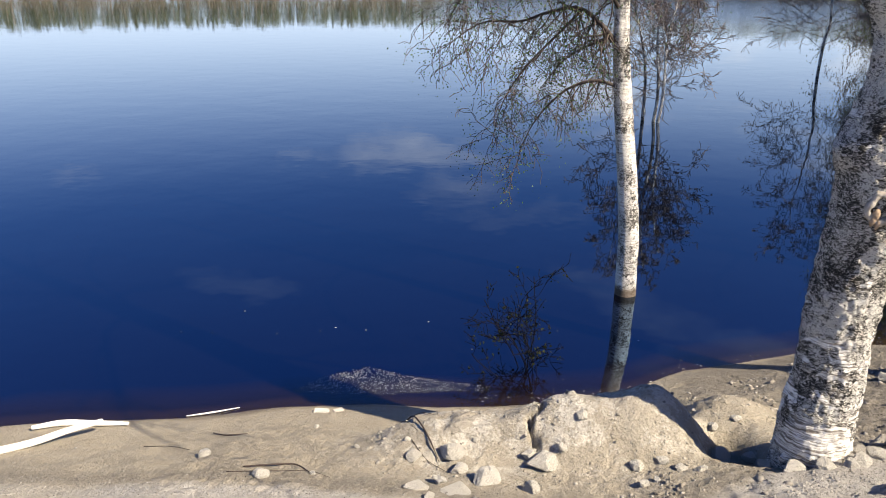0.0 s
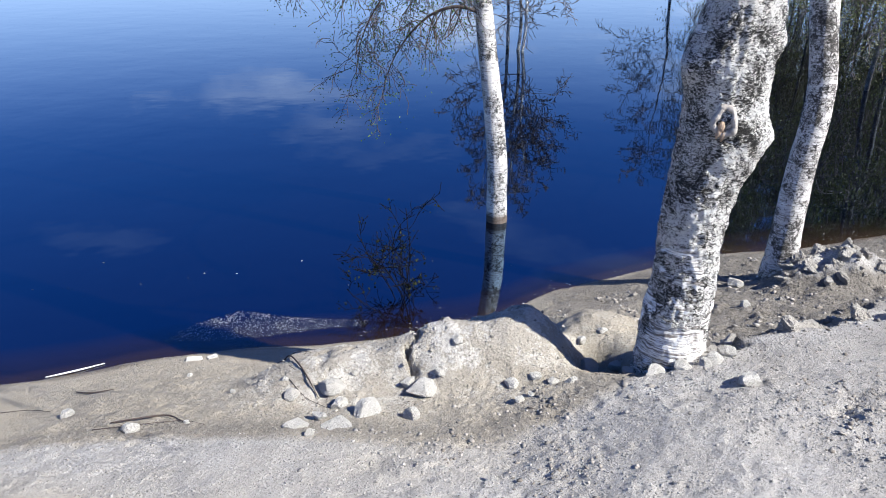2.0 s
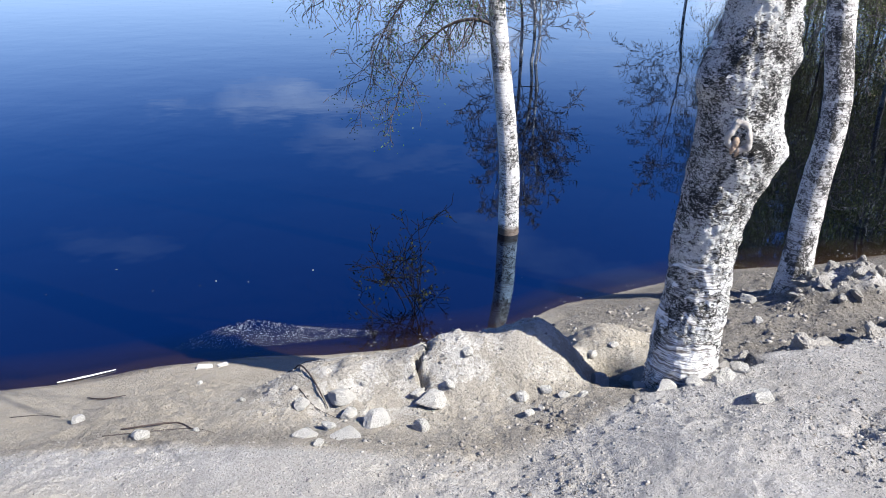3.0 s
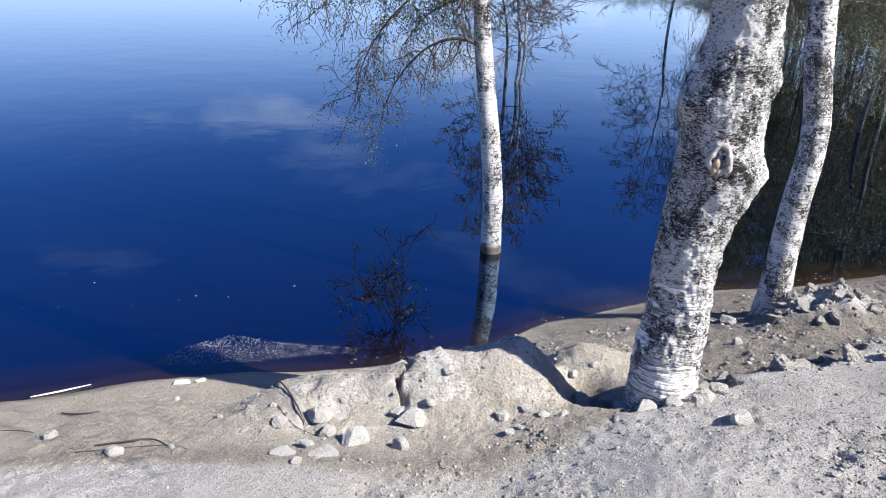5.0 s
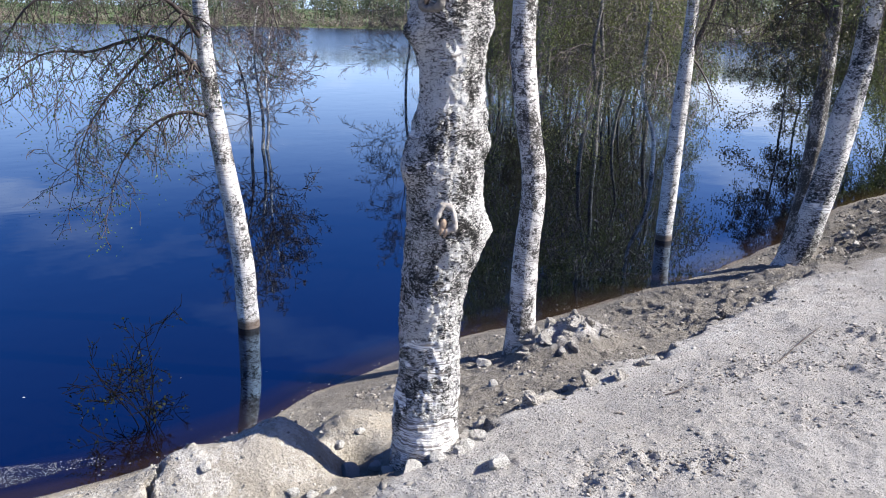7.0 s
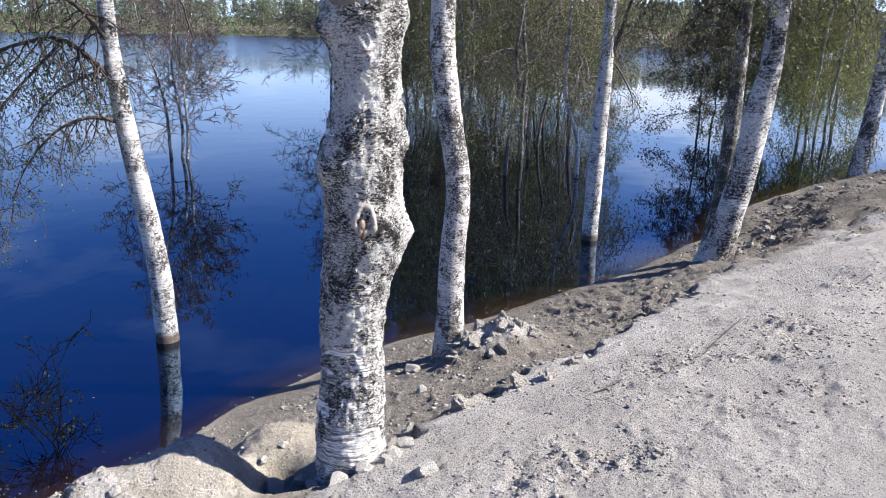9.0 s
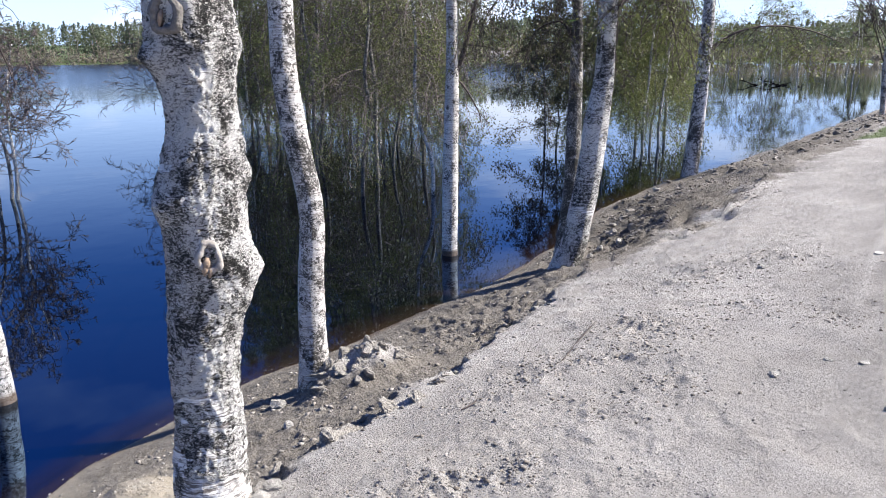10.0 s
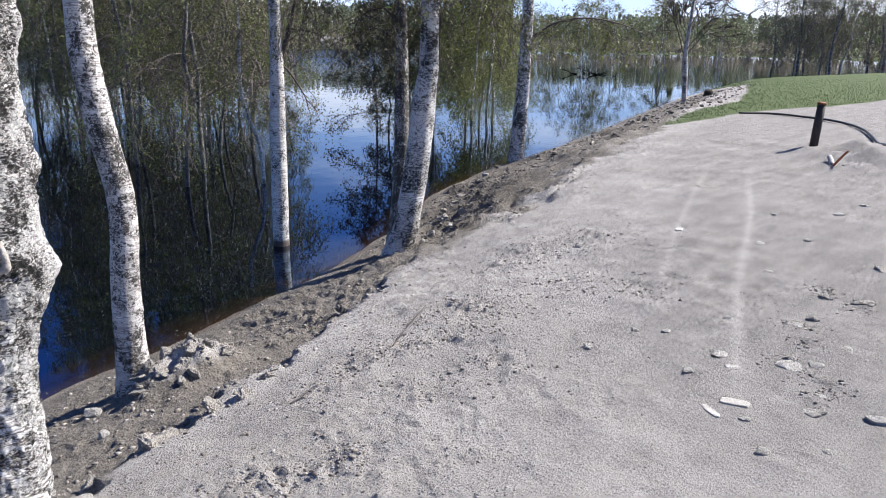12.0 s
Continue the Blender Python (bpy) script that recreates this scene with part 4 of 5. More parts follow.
# ---- flooded grove and far banks ----
def young_tree(seed, height, leaf, each, leaf_size, bark, lean=0.17, name="birch_tree", low=0.25, length=0.30, count=16, scatter=0.07, levels=2, children=4, twig=None, label="", group="", droop=0.3, least=0.004, girth=0.0048):
    """A young tree at the origin, for copying."""
    r = random.Random(seed)
    r0 = height * girth + 0.008
    spine = [(0, 0, -0.6, r0)]
    x = y = 0.0
    for k in range(1, 13):
        x, y = x + r.gauss(lean * 0.2, lean) * height / 22, y + r.gauss(0, lean) * height / 22
        spine.append((x, y, height * k / 12, r0 * (1 - k / 12.4)))
    thing = birch(spine, name, bark, 40, 9, 0.05, 0.0, label=label, group=group)
    crown(r, thing, spine, height * low, height * 0.97, count, height * length, leaf, each, leaf_size, twig or M_TWIG, droop, levels, scatter, children, least, coarse=True)
    return thing


def plant(models, places, seed, sizes=(0.85, 1.15)):
    """The models and copies of them at the places (x, y), on the ground or with the foot under water."""
    r = random.Random(seed)
    for k, (x, y) in enumerate(places):
        s = r.uniform(*sizes)
        m = pose(x, y, max(ground_at(x, y), -0.5), 0, 0, r.uniform(0, 360))
        if k >= len(models):
            copy_thing(models[k % len(models)], m).scale = (s, s, s)
        else:
            models[k].matrix_basis = m
            models[k].scale = (s, s, s)


def scattered(seed, count, x0, x1, y0, y1):
    r = random.Random(seed)
    return [(r.uniform(x0, x1), r.uniform(y0, y1)) for _ in range(count)]


GROVE_LABEL = "thin young birch with fresh yellow-green leaves standing in floodwater"
grove = [young_tree(20 + k, h, lf, 9, 0.034, bk, lean=0.17, low=0.11, length=0.20, count=42, children=4, label=GROVE_LABEL, group="flooded birch grove", twig=tw, scatter=0.11, droop=0.5, least=0.0055, girth=0.0040)
         for k, (h, lf, bk, tw) in enumerate(((8.0, M_LEAF_YELLOW, M_BARK_YOUNG, M_TWIG_SOFT), (9.0, M_LEAF_OLIVE, M_BARK_YOUNG, M_TWIG_SOFT), (7.0, M_LEAF_OLIVE, M_BARK, M_TWIG_SOFT), (8.5, M_LEAF_OLIVE, M_BARK_YOUNG, M_TWIG), (6.5, M_LEAF_YELLOW, M_BARK_YOUNG, M_TWIG)))]
plant(grove, [(6.13, 11.05), (7.24, 12.4), (7.17, 10.49), (8.6, 20.1), (7.0, 17.2), (8.2, 13.5), (8.9, 15.2), (9.6, 16.4), (7.6, 15.8), (10.2, 18.2), (9.0, 13.6), (12.0, 20.6), (10.0, 22.0), (8.0, 20.8), (11.0, 17.0), (6.6, 13.6), (12.0, 22.4), (11.0, 24.0), (13.0, 23.5)]
      + [(d * math.sin(radians(a)), d * math.cos(radians(a))) for a, d in scattered(19, 26, 17.5, 37.5, 19, 36)], 7)
leafy = [young_tree(40 + k, h, M_LEAF_YELLOW, 15, 0.042, M_BARK, lean=0.12, low=0.1, length=0.17, count=30, children=4, scatter=0.13, droop=0.6, least=0.006, label="leafy young birch hanging over the floodwater", group="flooded birch grove") for k, h in enumerate((7.0, 6.0))]
plant(leafy, [(14.2, 12.0), (15.6, 13.0), (17.2, 13.9), (16.4, 14.2), (18.5, 15.0), (13.4, 12.6), (15.0, 12.2), (13.9, 13.4)], 8)
wisp = [young_tree(46, 3.0, M_LEAF_OLIVE, 8, 0.035, M_BARK_DARK_SHADED, lean=0.2, low=0.08, length=0.30, count=22, children=5, scatter=0.07, droop=0.35, least=0.005, label="small twiggy birch with few leaves in the floodwater", group="flooded birch grove")]
plant(wisp, [(12.2, 13.3), (12.9, 13.6)], 15)
bare = [young_tree(50 + k, h, M_LEAF_OLIVE, 0, 0.03, M_BARK_GREY, low=0.10, length=0.34, count=44, twig=M_TWIG_SOFT, label="small leafless tree standing in the river", group="bare trees in the river", levels=2, least=0.0055, children=7, droop=0.10, scatter=0.03, girth=0.007) for k, h in enumerate((5.2,))]
plant(bare, [(6.55, 23.0)], 9, (1.0, 1.0))
# a leafless clump of three stems out in the river
clump_rng = random.Random(52)
clump = tagged(empty("bare_tree", (1.30, 14.35, -0.5)), "leafless three-stemmed tree with fine spreading twigs in the river", "tree", "bare trees in the river")
for dx, dy, tall_, lean_ in ((0.0, 0.0, 3.0, 0.02), (-0.16, 0.05, 2.8, -0.16), (0.05, -0.12, 2.5, 0.12)):
    stem_ = [(1.30 + dx * 0.4 + lean_ * h_ * 0.9 + 0.06 * math.sin(h_ * 2.3 + dx * 9), 14.35 + dy + 0.03 * math.cos(h_ * 3), h_ - 0.3, 0.036 * (1 - 0.85 * h_ / (tall_ + 0.3))) for h_ in np.linspace(-0.2, tall_ + 0.3, 9)]
    mesh_part("trunk", *trunk_mesh(stem_, 40, 9, 0.05, 0.0), M_BARK_GREY, clump)
    crown(clump_rng, clump, stem_, 0.30, tall_, 22, 1.25, M_LEAF_OLIVE, 0, 0.03, M_TWIG_SOFT, 0.03, 2, 0.03, 7, 0.0048, 0.75, fine=True)
drowned = [young_tree(60 + k, 6.0, M_LEAF_YELLOW, 5, 0.058, M_BARK_GREY, low=0.25, count=14, children=4, scatter=0.25, least=0.012, label="young tree with pale green leaves in the far floodwater", group="far flooded trees") for k in range(2)]
plant(drowned, scattered(11, 14, 54, 80, 30, 62) + scattered(12, 6, 42, 52, 24, 32) + scattered(17, 9, 46, 66, 24, 38), 10, (0.6, 1.05))
tall = [young_tree(70 + k, 10.0, lf, 2, 0.085, bk, low=0.20, count=26, children=5, scatter=0.30, least=0.014, girth=0.009, twig=M_TWIG_SOFT, label="tall birch at the far edge of the lawn", group="trees beyond the lawn") for k, (bk, lf) in enumerate(((M_BARK_DARK_SHADED, M_LEAF_OLIVE), (M_BARK, M_LEAF_YELLOW), (M_BARK_DARK_SHADED, M_LEAF_YELLOW)))]
plant(tall, [(d * math.sin(radians(a)), d * math.cos(radians(a))) for a, d in scattered(13, 22, 69.8, 82, 50, 70)], 14, (0.6, 1.05))

SIXTH = [(22.52, 10.66, 0.1, 0.10), (22.519, 10.67, 0.331, 0.083), (22.499, 10.703, 1.177, 0.080), (22.475, 10.752, 1.924, 0.075), (22.5, 10.70, 2.823, 0.055), (22.515, 10.669, 3.463, 0.04), (22.5, 10.7, 5.2, 0.01)]
sixth = birch(SIXTH, bark=M_BARK, rings=60, sides=14, label="small bare spreading tree at the water's edge", group="birches on the bank")
crown(random.Random(77), sixth, SIXTH, 1.7, 5.0, 26, 1.9, M_LEAF_OLIVE, 0.5, 0.05, M_TWIG, -0.05, 2, 0.05, 6, 0.012, 1.3)


def bank_reach(a):
    """How far off the far waterline lies in a direction."""
    d = np.arange(90, 220, 0.5)
    return float(d[np.argmax(far_bank(d * math.sin(a), d * math.cos(a)) > 0)])


def far_trees(name, seed, count, az, reach, height, width, leaf_size, quads, material, conifer, label, category, trunks=None, clear=0.18):
    """A far wood of many small clumps of foliage, as one mesh."""
    r = random.Random(seed)
    verts, faces, tv, tf = [], [], [], []
    for _ in range(count):
        a = radians(r.uniform(*az))
        d = bank_reach(a) + r.uniform(*reach)
        x, y = d * math.sin(a), d * math.cos(a)
        z, h = ground_at(x, y), r.uniform(*height) * (1 - 0.15 * float(smooth(0, -12, math.degrees(a))) - 0.22 * float(smooth(42, 54, math.degrees(a))))
        w = h * r.uniform(*width)
        if trunks:
            tube(tv, tf, [(x, y, z - 0.3), (x + r.gauss(0, 0.1), y, z + h * 0.5), (x + r.gauss(0, 0.3), y, z + h * 0.9)], [0.012 * h, 0.008 * h, 0.02], 4, False)
        for _ in range(quads):
            f = r.random() ** (0.8 if conifer else 0.7)
            around = r.uniform(0, 6.28)
            wide = w * ((1.02 - f) if conifer else math.sqrt(max(0.02, 1 - (2 * f - 1.05) ** 2))) * math.sqrt(r.random())
            c = Vector((x + wide * math.cos(around), y + wide * math.sin(around), z + h * (0.10 + 0.9 * f if conifer else clear + (0.98 - clear) * f)))
            s = leaf_size * r.uniform(0.5, 1.3)
            out = (Vector((math.cos(around), math.sin(around), 0.9)) + Vector((r.gauss(0, 0.35), r.gauss(0, 0.35), r.gauss(0, 0.35)))).normalized()
            u = (Matrix.Rotation(r.uniform(0, 6.28), 3, out) @ out.orthogonal()).normalized() * s
            v = out.cross(u) * 0.7
            k = len(verts)
            verts += [c - u, c + v, c + u, c - v]
            faces.append((k, k + 1, k + 2, k + 3))
    ob = tagged(mesh_part(name, verts, faces, material, None, flat=True), label, category, kind="stuff")
    if trunks:
        tagged(mesh_part(name + "_trunks", tv, tf, trunks, None), "thin pale trunks of the far wood", "trunks", kind="stuff")
    return ob


far_trees("far_conifer_forest", 81, 700, (-60, 95), (18, 50), (6.2, 7.6), (0.28, 0.42), 0.26, 120, M_FAR_PINE, True, "dark green forest along the far bank, with painted haze", "forest")
far_trees("far_birch_wood", 82, 1300, (-60, 95), (9, 34), (5.4, 7.3), (0.28, 0.42), 0.20, 125, M_WOODS, False, "light green birch wood along the far bank, with painted haze", "forest", M_TWIG_PALE)
far_trees("far_scrub", 83, 1500, (-60, 95), (-3.0, 9), (0.9, 2.9), (0.5, 0.85), 0.17, 42, M_SCRUB, False, "brown leafless willow scrub along the far shore", "scrub", clear=0.0)
far_trees("far_spruce", 84, 3, (62.5, 64), (30, 40), (9, 11), (0.15, 0.2), 0.5, 300, M_FAR_PINE, True, "tall dark spruces above the far wood", "spruce")

# ---- stones, each a thing of its own ----
stone_meshes = [pebble(random.Random(100 + k), 1.0, 0.55 + 0.05 * k, 9 + k % 5) for k in range(9)]
clod_meshes = [lump(random.Random(200 + k), 0.6 + 0.05 * k) for k in range(7)]
stone_rng = random.Random(31)


def lay(x, y, size, material, label, group, name="stone", sink=0.35, flat=1.0):
    me = (clod_meshes[stone_rng.randrange(7)] if name in ("rock", "clod") else stone_meshes[stone_rng.randrange(9)]).copy()
    me.materials.append(material)
    ob = new(name, me)
    lean = 14 if flat > 0.6 else 4
    turn = pose(0, 0, 0, stone_rng.uniform(-lean, lean), stone_rng.uniform(-lean, lean), stone_rng.uniform(0, 360))
    ob.matrix_basis = Matrix.Translation((x, y, ground_at(x, y) + size * flat * (0.62 - sink))) @ turn @ Matrix.Diagonal((size, size, size * flat, 1))
    return tagged(ob, label, "stone", group)


def slab(x, y, long_, wide, thick, turn, label, group):
    """A thin flat flake of stone bedded almost level."""
    r = random.Random(int(x * 1000))
    bm = bmesh.new()
    edge = [(r.uniform(0.85, 1.08) * long_ * c, r.uniform(0.85, 1.08) * wide * s) for c, s in ((-0.5, -0.42), (0.0, -0.5), (0.48, -0.45), (0.52, 0.1), (0.42, 0.5), (-0.1, 0.46), (-0.5, 0.38))]
    low = [bm.verts.new((u, v, -thick)) for u, v in edge]
    mid_ = [bm.verts.new((u, v, thick * 0.6)) for u, v in edge]
    top = [bm.verts.new((u * 0.93, v * 0.9, thick * r.uniform(0.85, 1.1))) for u, v in edge]
    n = len(edge)
    for a, b in ((low, mid_), (mid_, top)):
        for j in range(n):
            bm.faces.new((a[j], a[(j + 1) % n], b[(j + 1) % n], b[j]))
    bm.faces.new(top)
    bm.faces.new(low[::-1])
    me = bpy.data.meshes.new("stone_slab")
    bm.to_mesh(me)
    bm.free()
    me.materials.append(M_STONE_PALE)
    ob = new("stone_slab", me)
    ob.matrix_basis = pose(x, y, ground_at(x, y) + thick * 0.1, r.uniform(-6, 6), r.uniform(-6, 6), turn)
    return tagged(ob, label, "stone", group)


PALE = "pale grey granite stone lying on the sandy bank"
for x, y, size in ((-0.577, 2.796, 0.052), (-0.529, 2.679, 0.034), (-0.395, 2.58, 0.044), (-0.173, 2.74, 0.048), (-0.238, 2.791, 0.031), (-0.589, 2.539, 0.026), (-0.603, 2.374, 0.022), (-0.214, 2.527, 0.032),
                   (-0.095, 2.798, 0.022), (0.219, 2.723, 0.029), (0.325, 2.742, 0.026), (0.386, 2.691, 0.022), (0.461, 2.654, 0.022), (0.235, 2.565, 0.021), (0.284, 2.59, 0.019)):
    lay(x, y, size, M_STONE, PALE, "stones on the bank", sink=0.3)
for x, y, size in ((0.592, 3.154, 0.031), (0.702, 3.189, 0.02), (0.727, 2.973, 0.036), (-0.014, 2.89, 0.022), (-0.483, 2.867, 0.016), (-0.801, 2.874, 0.016), (-0.749, 2.774, 0.03), (1.696, 4.084, 0.055), (1.54, 3.55, 0.028),
                   (-1.367, 2.504, 0.031), (-1.763, 2.764, 0.025), (-1.146, 2.548, 0.013), (-1.403, 3.317, 0.014), (-1.057, 2.913, 0.016), (0.612, 3.03, 0.045)):
    lay(x, y, size, M_STONE, PALE, "stones on the bank")
ROOT = "pale stone wedged at the foot of a birch"
for x, y, size in ((0.790, 2.615, 0.045), (0.905, 2.60, 0.028), (0.99, 2.60, 0.024), (1.043, 2.64, 0.030), (1.12, 2.70, 0.040), (0.642, 2.80, 0.025), (0.725, 2.75, 0.030)):
    lay(x, y, size, M_STONE, ROOT, "stones round the old birch")
lay(1.079, 2.382, 0.052, M_STONE, "rounded pale stone alone on the grey gravel", "stones on the path", sink=0.3, flat=0.85)
PATH_STONE = "pale stone half sunk in the gravel path"
for x, y, size in ((-0.086, 2.031, 0.020), (0.080, 1.944, 0.023), (3.512, 1.33, 0.040), (3.621, 1.048, 0.05), (3.699, 0.95, 0.03), (3.222, 0.814, 0.028), (3.324, 0.602, 0.042), (3.193, 1.839, 0.031), (4.151, 1.197, 0.029),
                   (5.031, 1.668, 0.032), (6.0, 1.731, 0.028), (3.248, 1.353, 0.03), (3.994, 1.492, 0.022), (2.612, 1.758, 0.017), (3.62, 1.652, 0.022), (3.541, 1.777, 0.02), (2.977, 0.983, 0.019), (3.386, 0.838, 0.02),
                   (2.786, 0.85, 0.03), (2.927, 0.67, 0.016), (5.687, 1.967, 0.03), (3.975, 0.898, 0.025), (6.704, 2.237, 0.026), (7.1, 1.84, 0.036), (7.68, 1.794, 0.04), (7.435, 3.226, 0.036), (4.921, 2.987, 0.043)):
    lay(x, y, size, M_STONE_PALE, PATH_STONE, "stones on the path", sink=0.45, flat=0.45)
for x, y, size in ((4.303, 1.16, 0.03), (4.771, 1.246, 0.045), (4.804, 1.053, 0.045), (5.587, 1.141, 0.04), (3.66, 1.06, 0.03), (3.25, 0.79, 0.022)):
    lay(x, y, size, M_CLOD, "dry clod of earth kicked up on the path", "clods on the path", "clod", 0.4, 0.6)
slab(5.645, 2.579, 0.10, 0.06, 0.008, 20, "flat whitish flake of stone bedded in the path", "stones on the path")
slab(3.411, 1.223, 0.07, 0.035, 0.004, -50, "thin whitish flake of stone bedded in the path", "stones on the path")
slab(3.083, 1.072, 0.115, 0.07, 0.006, -70, "flat whitish slab of stone bedded in the path", "stones on the path")
slab(2.957, 1.12, 0.115, 0.034, 0.004, -125, "thin whitish flake of stone bedded in the path", "stones on the path")
slab(-1.483, 3.63, 0.09, 0.045, 0.012, 10, "flat whitish stone at the waterline", "stones at the waterline")
slab(-1.39, 3.66, 0.06, 0.035, 0.010, 35, "flat whitish stone at the waterline", "stones at the waterline")
lay(-0.505, 2.471, 0.062, M_STONE, "flat stone pressed into the sand", "stones on the bank", "stone_slab", 0.45, 0.4)
lay(-0.676, 2.461, 0.045, M_STONE, "flat stone pressed into the sand", "stones on the bank", "stone_slab", 0.5, 0.5)
EARTHY = "earth-covered rock heaped at the foot of a birch"
for x, y, size in ((1.96, 3.97, 0.077), (1.87, 3.85, 0.058), (2.01, 3.87, 0.086), (2.123, 3.728, 0.070), (2.20, 3.85, 0.080), (2.243, 3.812, 0.045), (1.791, 3.66, 0.055), (2.34, 3.92, 0.07), (2.08, 3.80, 0.06)):
    lay(x, y, size * 0.62, M_CLOD, EARTHY, "rocks at the second birch", "rock", 0.62, 0.8)
for _ in range(34):
    a, q = stone_rng.uniform(0, 6.28), math.sqrt(stone_rng.random())
    lay(2.20 + 0.36 * q * math.cos(a), 3.90 + 0.19 * q * math.sin(a) + 0.07 * q * math.cos(a), 0.014 + 0.026 * stone_rng.random() ** 2, M_CLOD, "small clod of dry earth in a heap beside a birch", "clods at the second birch", "clod", 0.4)
EDGE = "dry clod of gravelly earth at the edge of the fill"
for x, y, size in ((1.62, 3.07, 0.095), (1.90, 3.12, 0.060), (1.72, 3.08, 0.066), (2.04, 3.06, 0.050), (1.52, 3.02, 0.067), (1.40, 3.04, 0.044), (1.84, 3.16, 0.045), (1.25, 2.98, 0.05), (1.14, 2.92, 0.042),
                   (2.24, 3.17, 0.036), (2.33, 3.24, 0.028), (2.95, 3.62, 0.05), (3.03, 3.70, 0.032), (3.86, 4.16, 0.045)):
    lay(x, y, size, M_CLOD, EDGE, "clods along the edge of the fill", "clod", 0.42, 0.8)
DUG = "rough stone in the dug earth beside a leaning birch"
for x, y, size in ((6.43, 5.97, 0.065), (6.77, 5.99, 0.058), (7.06, 6.04, 0.075), (7.13, 6.40, 0.07), (7.97, 6.89, 0.08), (8.7, 7.2, 0.085), (6.1, 5.7, 0.07), (5.9, 5.6, 0.05), (6.9, 6.2, 0.09), (7.5, 6.6, 0.07), (8.3, 7.1, 0.06), (6.3, 6.15, 0.06)):
    lay(x, y, size * 0.75, M_STONE if size < 0.066 else M_STONE_DARK, DUG, "stones by the leaning birch", "rock", 0.25)
for k in range(26):
    x = 11.0 + 14 * stone_rng.random() ** 1.1
    y = float(np.interp(x, SHORE_X, SHORE_Y)) - stone_rng.uniform(0.7, 2.4)
    lay(x, y, stone_rng.uniform(0.03, 0.07), M_STONE_DARK if k % 4 else M_STONE, "rough broken rock tipped along the bank", "rocks along the bank", "rock", 0.3)

ICO = bmesh.new()
bmesh.ops.create_icosphere(ICO, subdivisions=1, radius=1.0)
ICO_V = np.array([v.co[:] for v in ICO.verts])
ICO_F = np.array([[v.index for v in f.verts] for f in ICO.faces])
ICO.free()


def litter(name, seed, xy, sizes, material, label, category, lift=0.05):
    """Many small stones or crumbs as one mesh."""
    r = np.random.RandomState(seed)
    n = len(xy)
    z = ground(xy[:, 0], xy[:, 1])
    keep = z > -0.03
    xy, z, sizes = xy[keep], z[keep], sizes[keep]
    n = len(xy)
    jag = r.uniform(0.40, 1.35, (n, len(ICO_V), 1))
    v = ICO_V[None] * jag * r.uniform(0.6, 1.3, (n, 1, 3)) * np.array([1, 1, 0.55])
    a = r.uniform(0, 6.28, n)
    c, s = np.cos(a)[:, None], np.sin(a)[:, None]
    v = np.stack([v[..., 0] * c - v[..., 1] * s, v[..., 0] * s + v[..., 1] * c, v[..., 2]], -1) * sizes[:, None, None]
    v += np.stack([xy[:, 0], xy[:, 1], z + sizes * lift], -1)[:, None]
    f = (ICO_F[None] + (np.arange(n) * len(ICO_V))[:, None, None]).reshape(-1, 3)
    me = bpy.data.meshes.new(name)
    v = v.reshape(-1, 3)
    me.vertices.add(len(v)), me.loops.add(f.size), me.polygons.add(len(f))
    me.vertices.foreach_set("co", v.ravel())
    me.loops.foreach_set("vertex_index", f.ravel())
    me.polygons.foreach_set("loop_start", np.arange(len(f)) * 3)
    me.update(calc_edges=True)
    me.materials.append(material)
    return tagged(new(name, me), label, category, kind="stuff")


def island_stone(name, a, b, c):
    k = Nodes(name, 0.9)
    k.colour(k.ramp(k.island(), (0.0, a), (0.5, b), (1.0, c)))
    k.bump(k.noise(120, 4), 0.003, 0.5)
    return k.m


M_GRIT = island_stone("loose_gravel", (0.14, 0.129, 0.117), (0.22, 0.206, 0.19), (0.33, 0.312, 0.292))
M_DUG = island_stone("damp_soil_lumps", (0.06, 0.052, 0.043), (0.12, 0.106, 0.09), (0.26, 0.238, 0.212))
M_CRUMB = island_stone("soil_crumbs", (0.12, 0.103, 0.087), (0.20, 0.178, 0.155), (0.34, 0.312, 0.285))
M_HUMP = island_stone("sandy_crumbs", (0.19, 0.17, 0.142), (0.27, 0.246, 0.212), (0.37, 0.343, 0.305))
M_CRUMBLE = island_stone("pale_gravel_crumbs", (0.18, 0.17, 0.157), (0.25, 0.237, 0.22), (0.33, 0.313, 0.292))
pick = np.random.RandomState(5)


def sown(count, x0, x1, y0, y1, rule):
    xy = np.stack([pick.uniform(x0, x1, count), pick.uniform(y0, y1, count)], -1)
    return xy[pick.uniform(0, 1, count) < rule(xy[:, 0], xy[:, 1])]


gravel_xy = np.concatenate([
    sown(42000, -2.6, 5.0, 1.1, 4.6, lambda x, y: gravel_field(x, y) * (0.35 + 0.65 * smooth(3.2, 1.2, x)) * (0.15 + 0.85 * smooth(-0.3, 0.6, grain(x, y, 0.4, 30)))),
    sown(5000, 2.4, 9.0, 0.2, 6.0, lambda x, y: gravel_field(x, y) * smooth(4.8, 2.2, inland(x, y)))])
litter("loose_gravel", 1, gravel_xy, 0.0022 + 0.005 * pick.uniform(0, 1, len(gravel_xy)) ** 8 + 0.002 * pick.uniform(0, 1, len(gravel_xy)), M_GRIT, "loose grey gravel strewn over the path", "gravel")
near_xy = sown(30000, -2.8, 2.2, 1.3, 2.9, lambda x, y: gravel_field(x, y) * smooth(-0.45, 0.5, grain(x, y, 0.3, 70) + 0.6 * grain(x, y, 0.11, 71)))
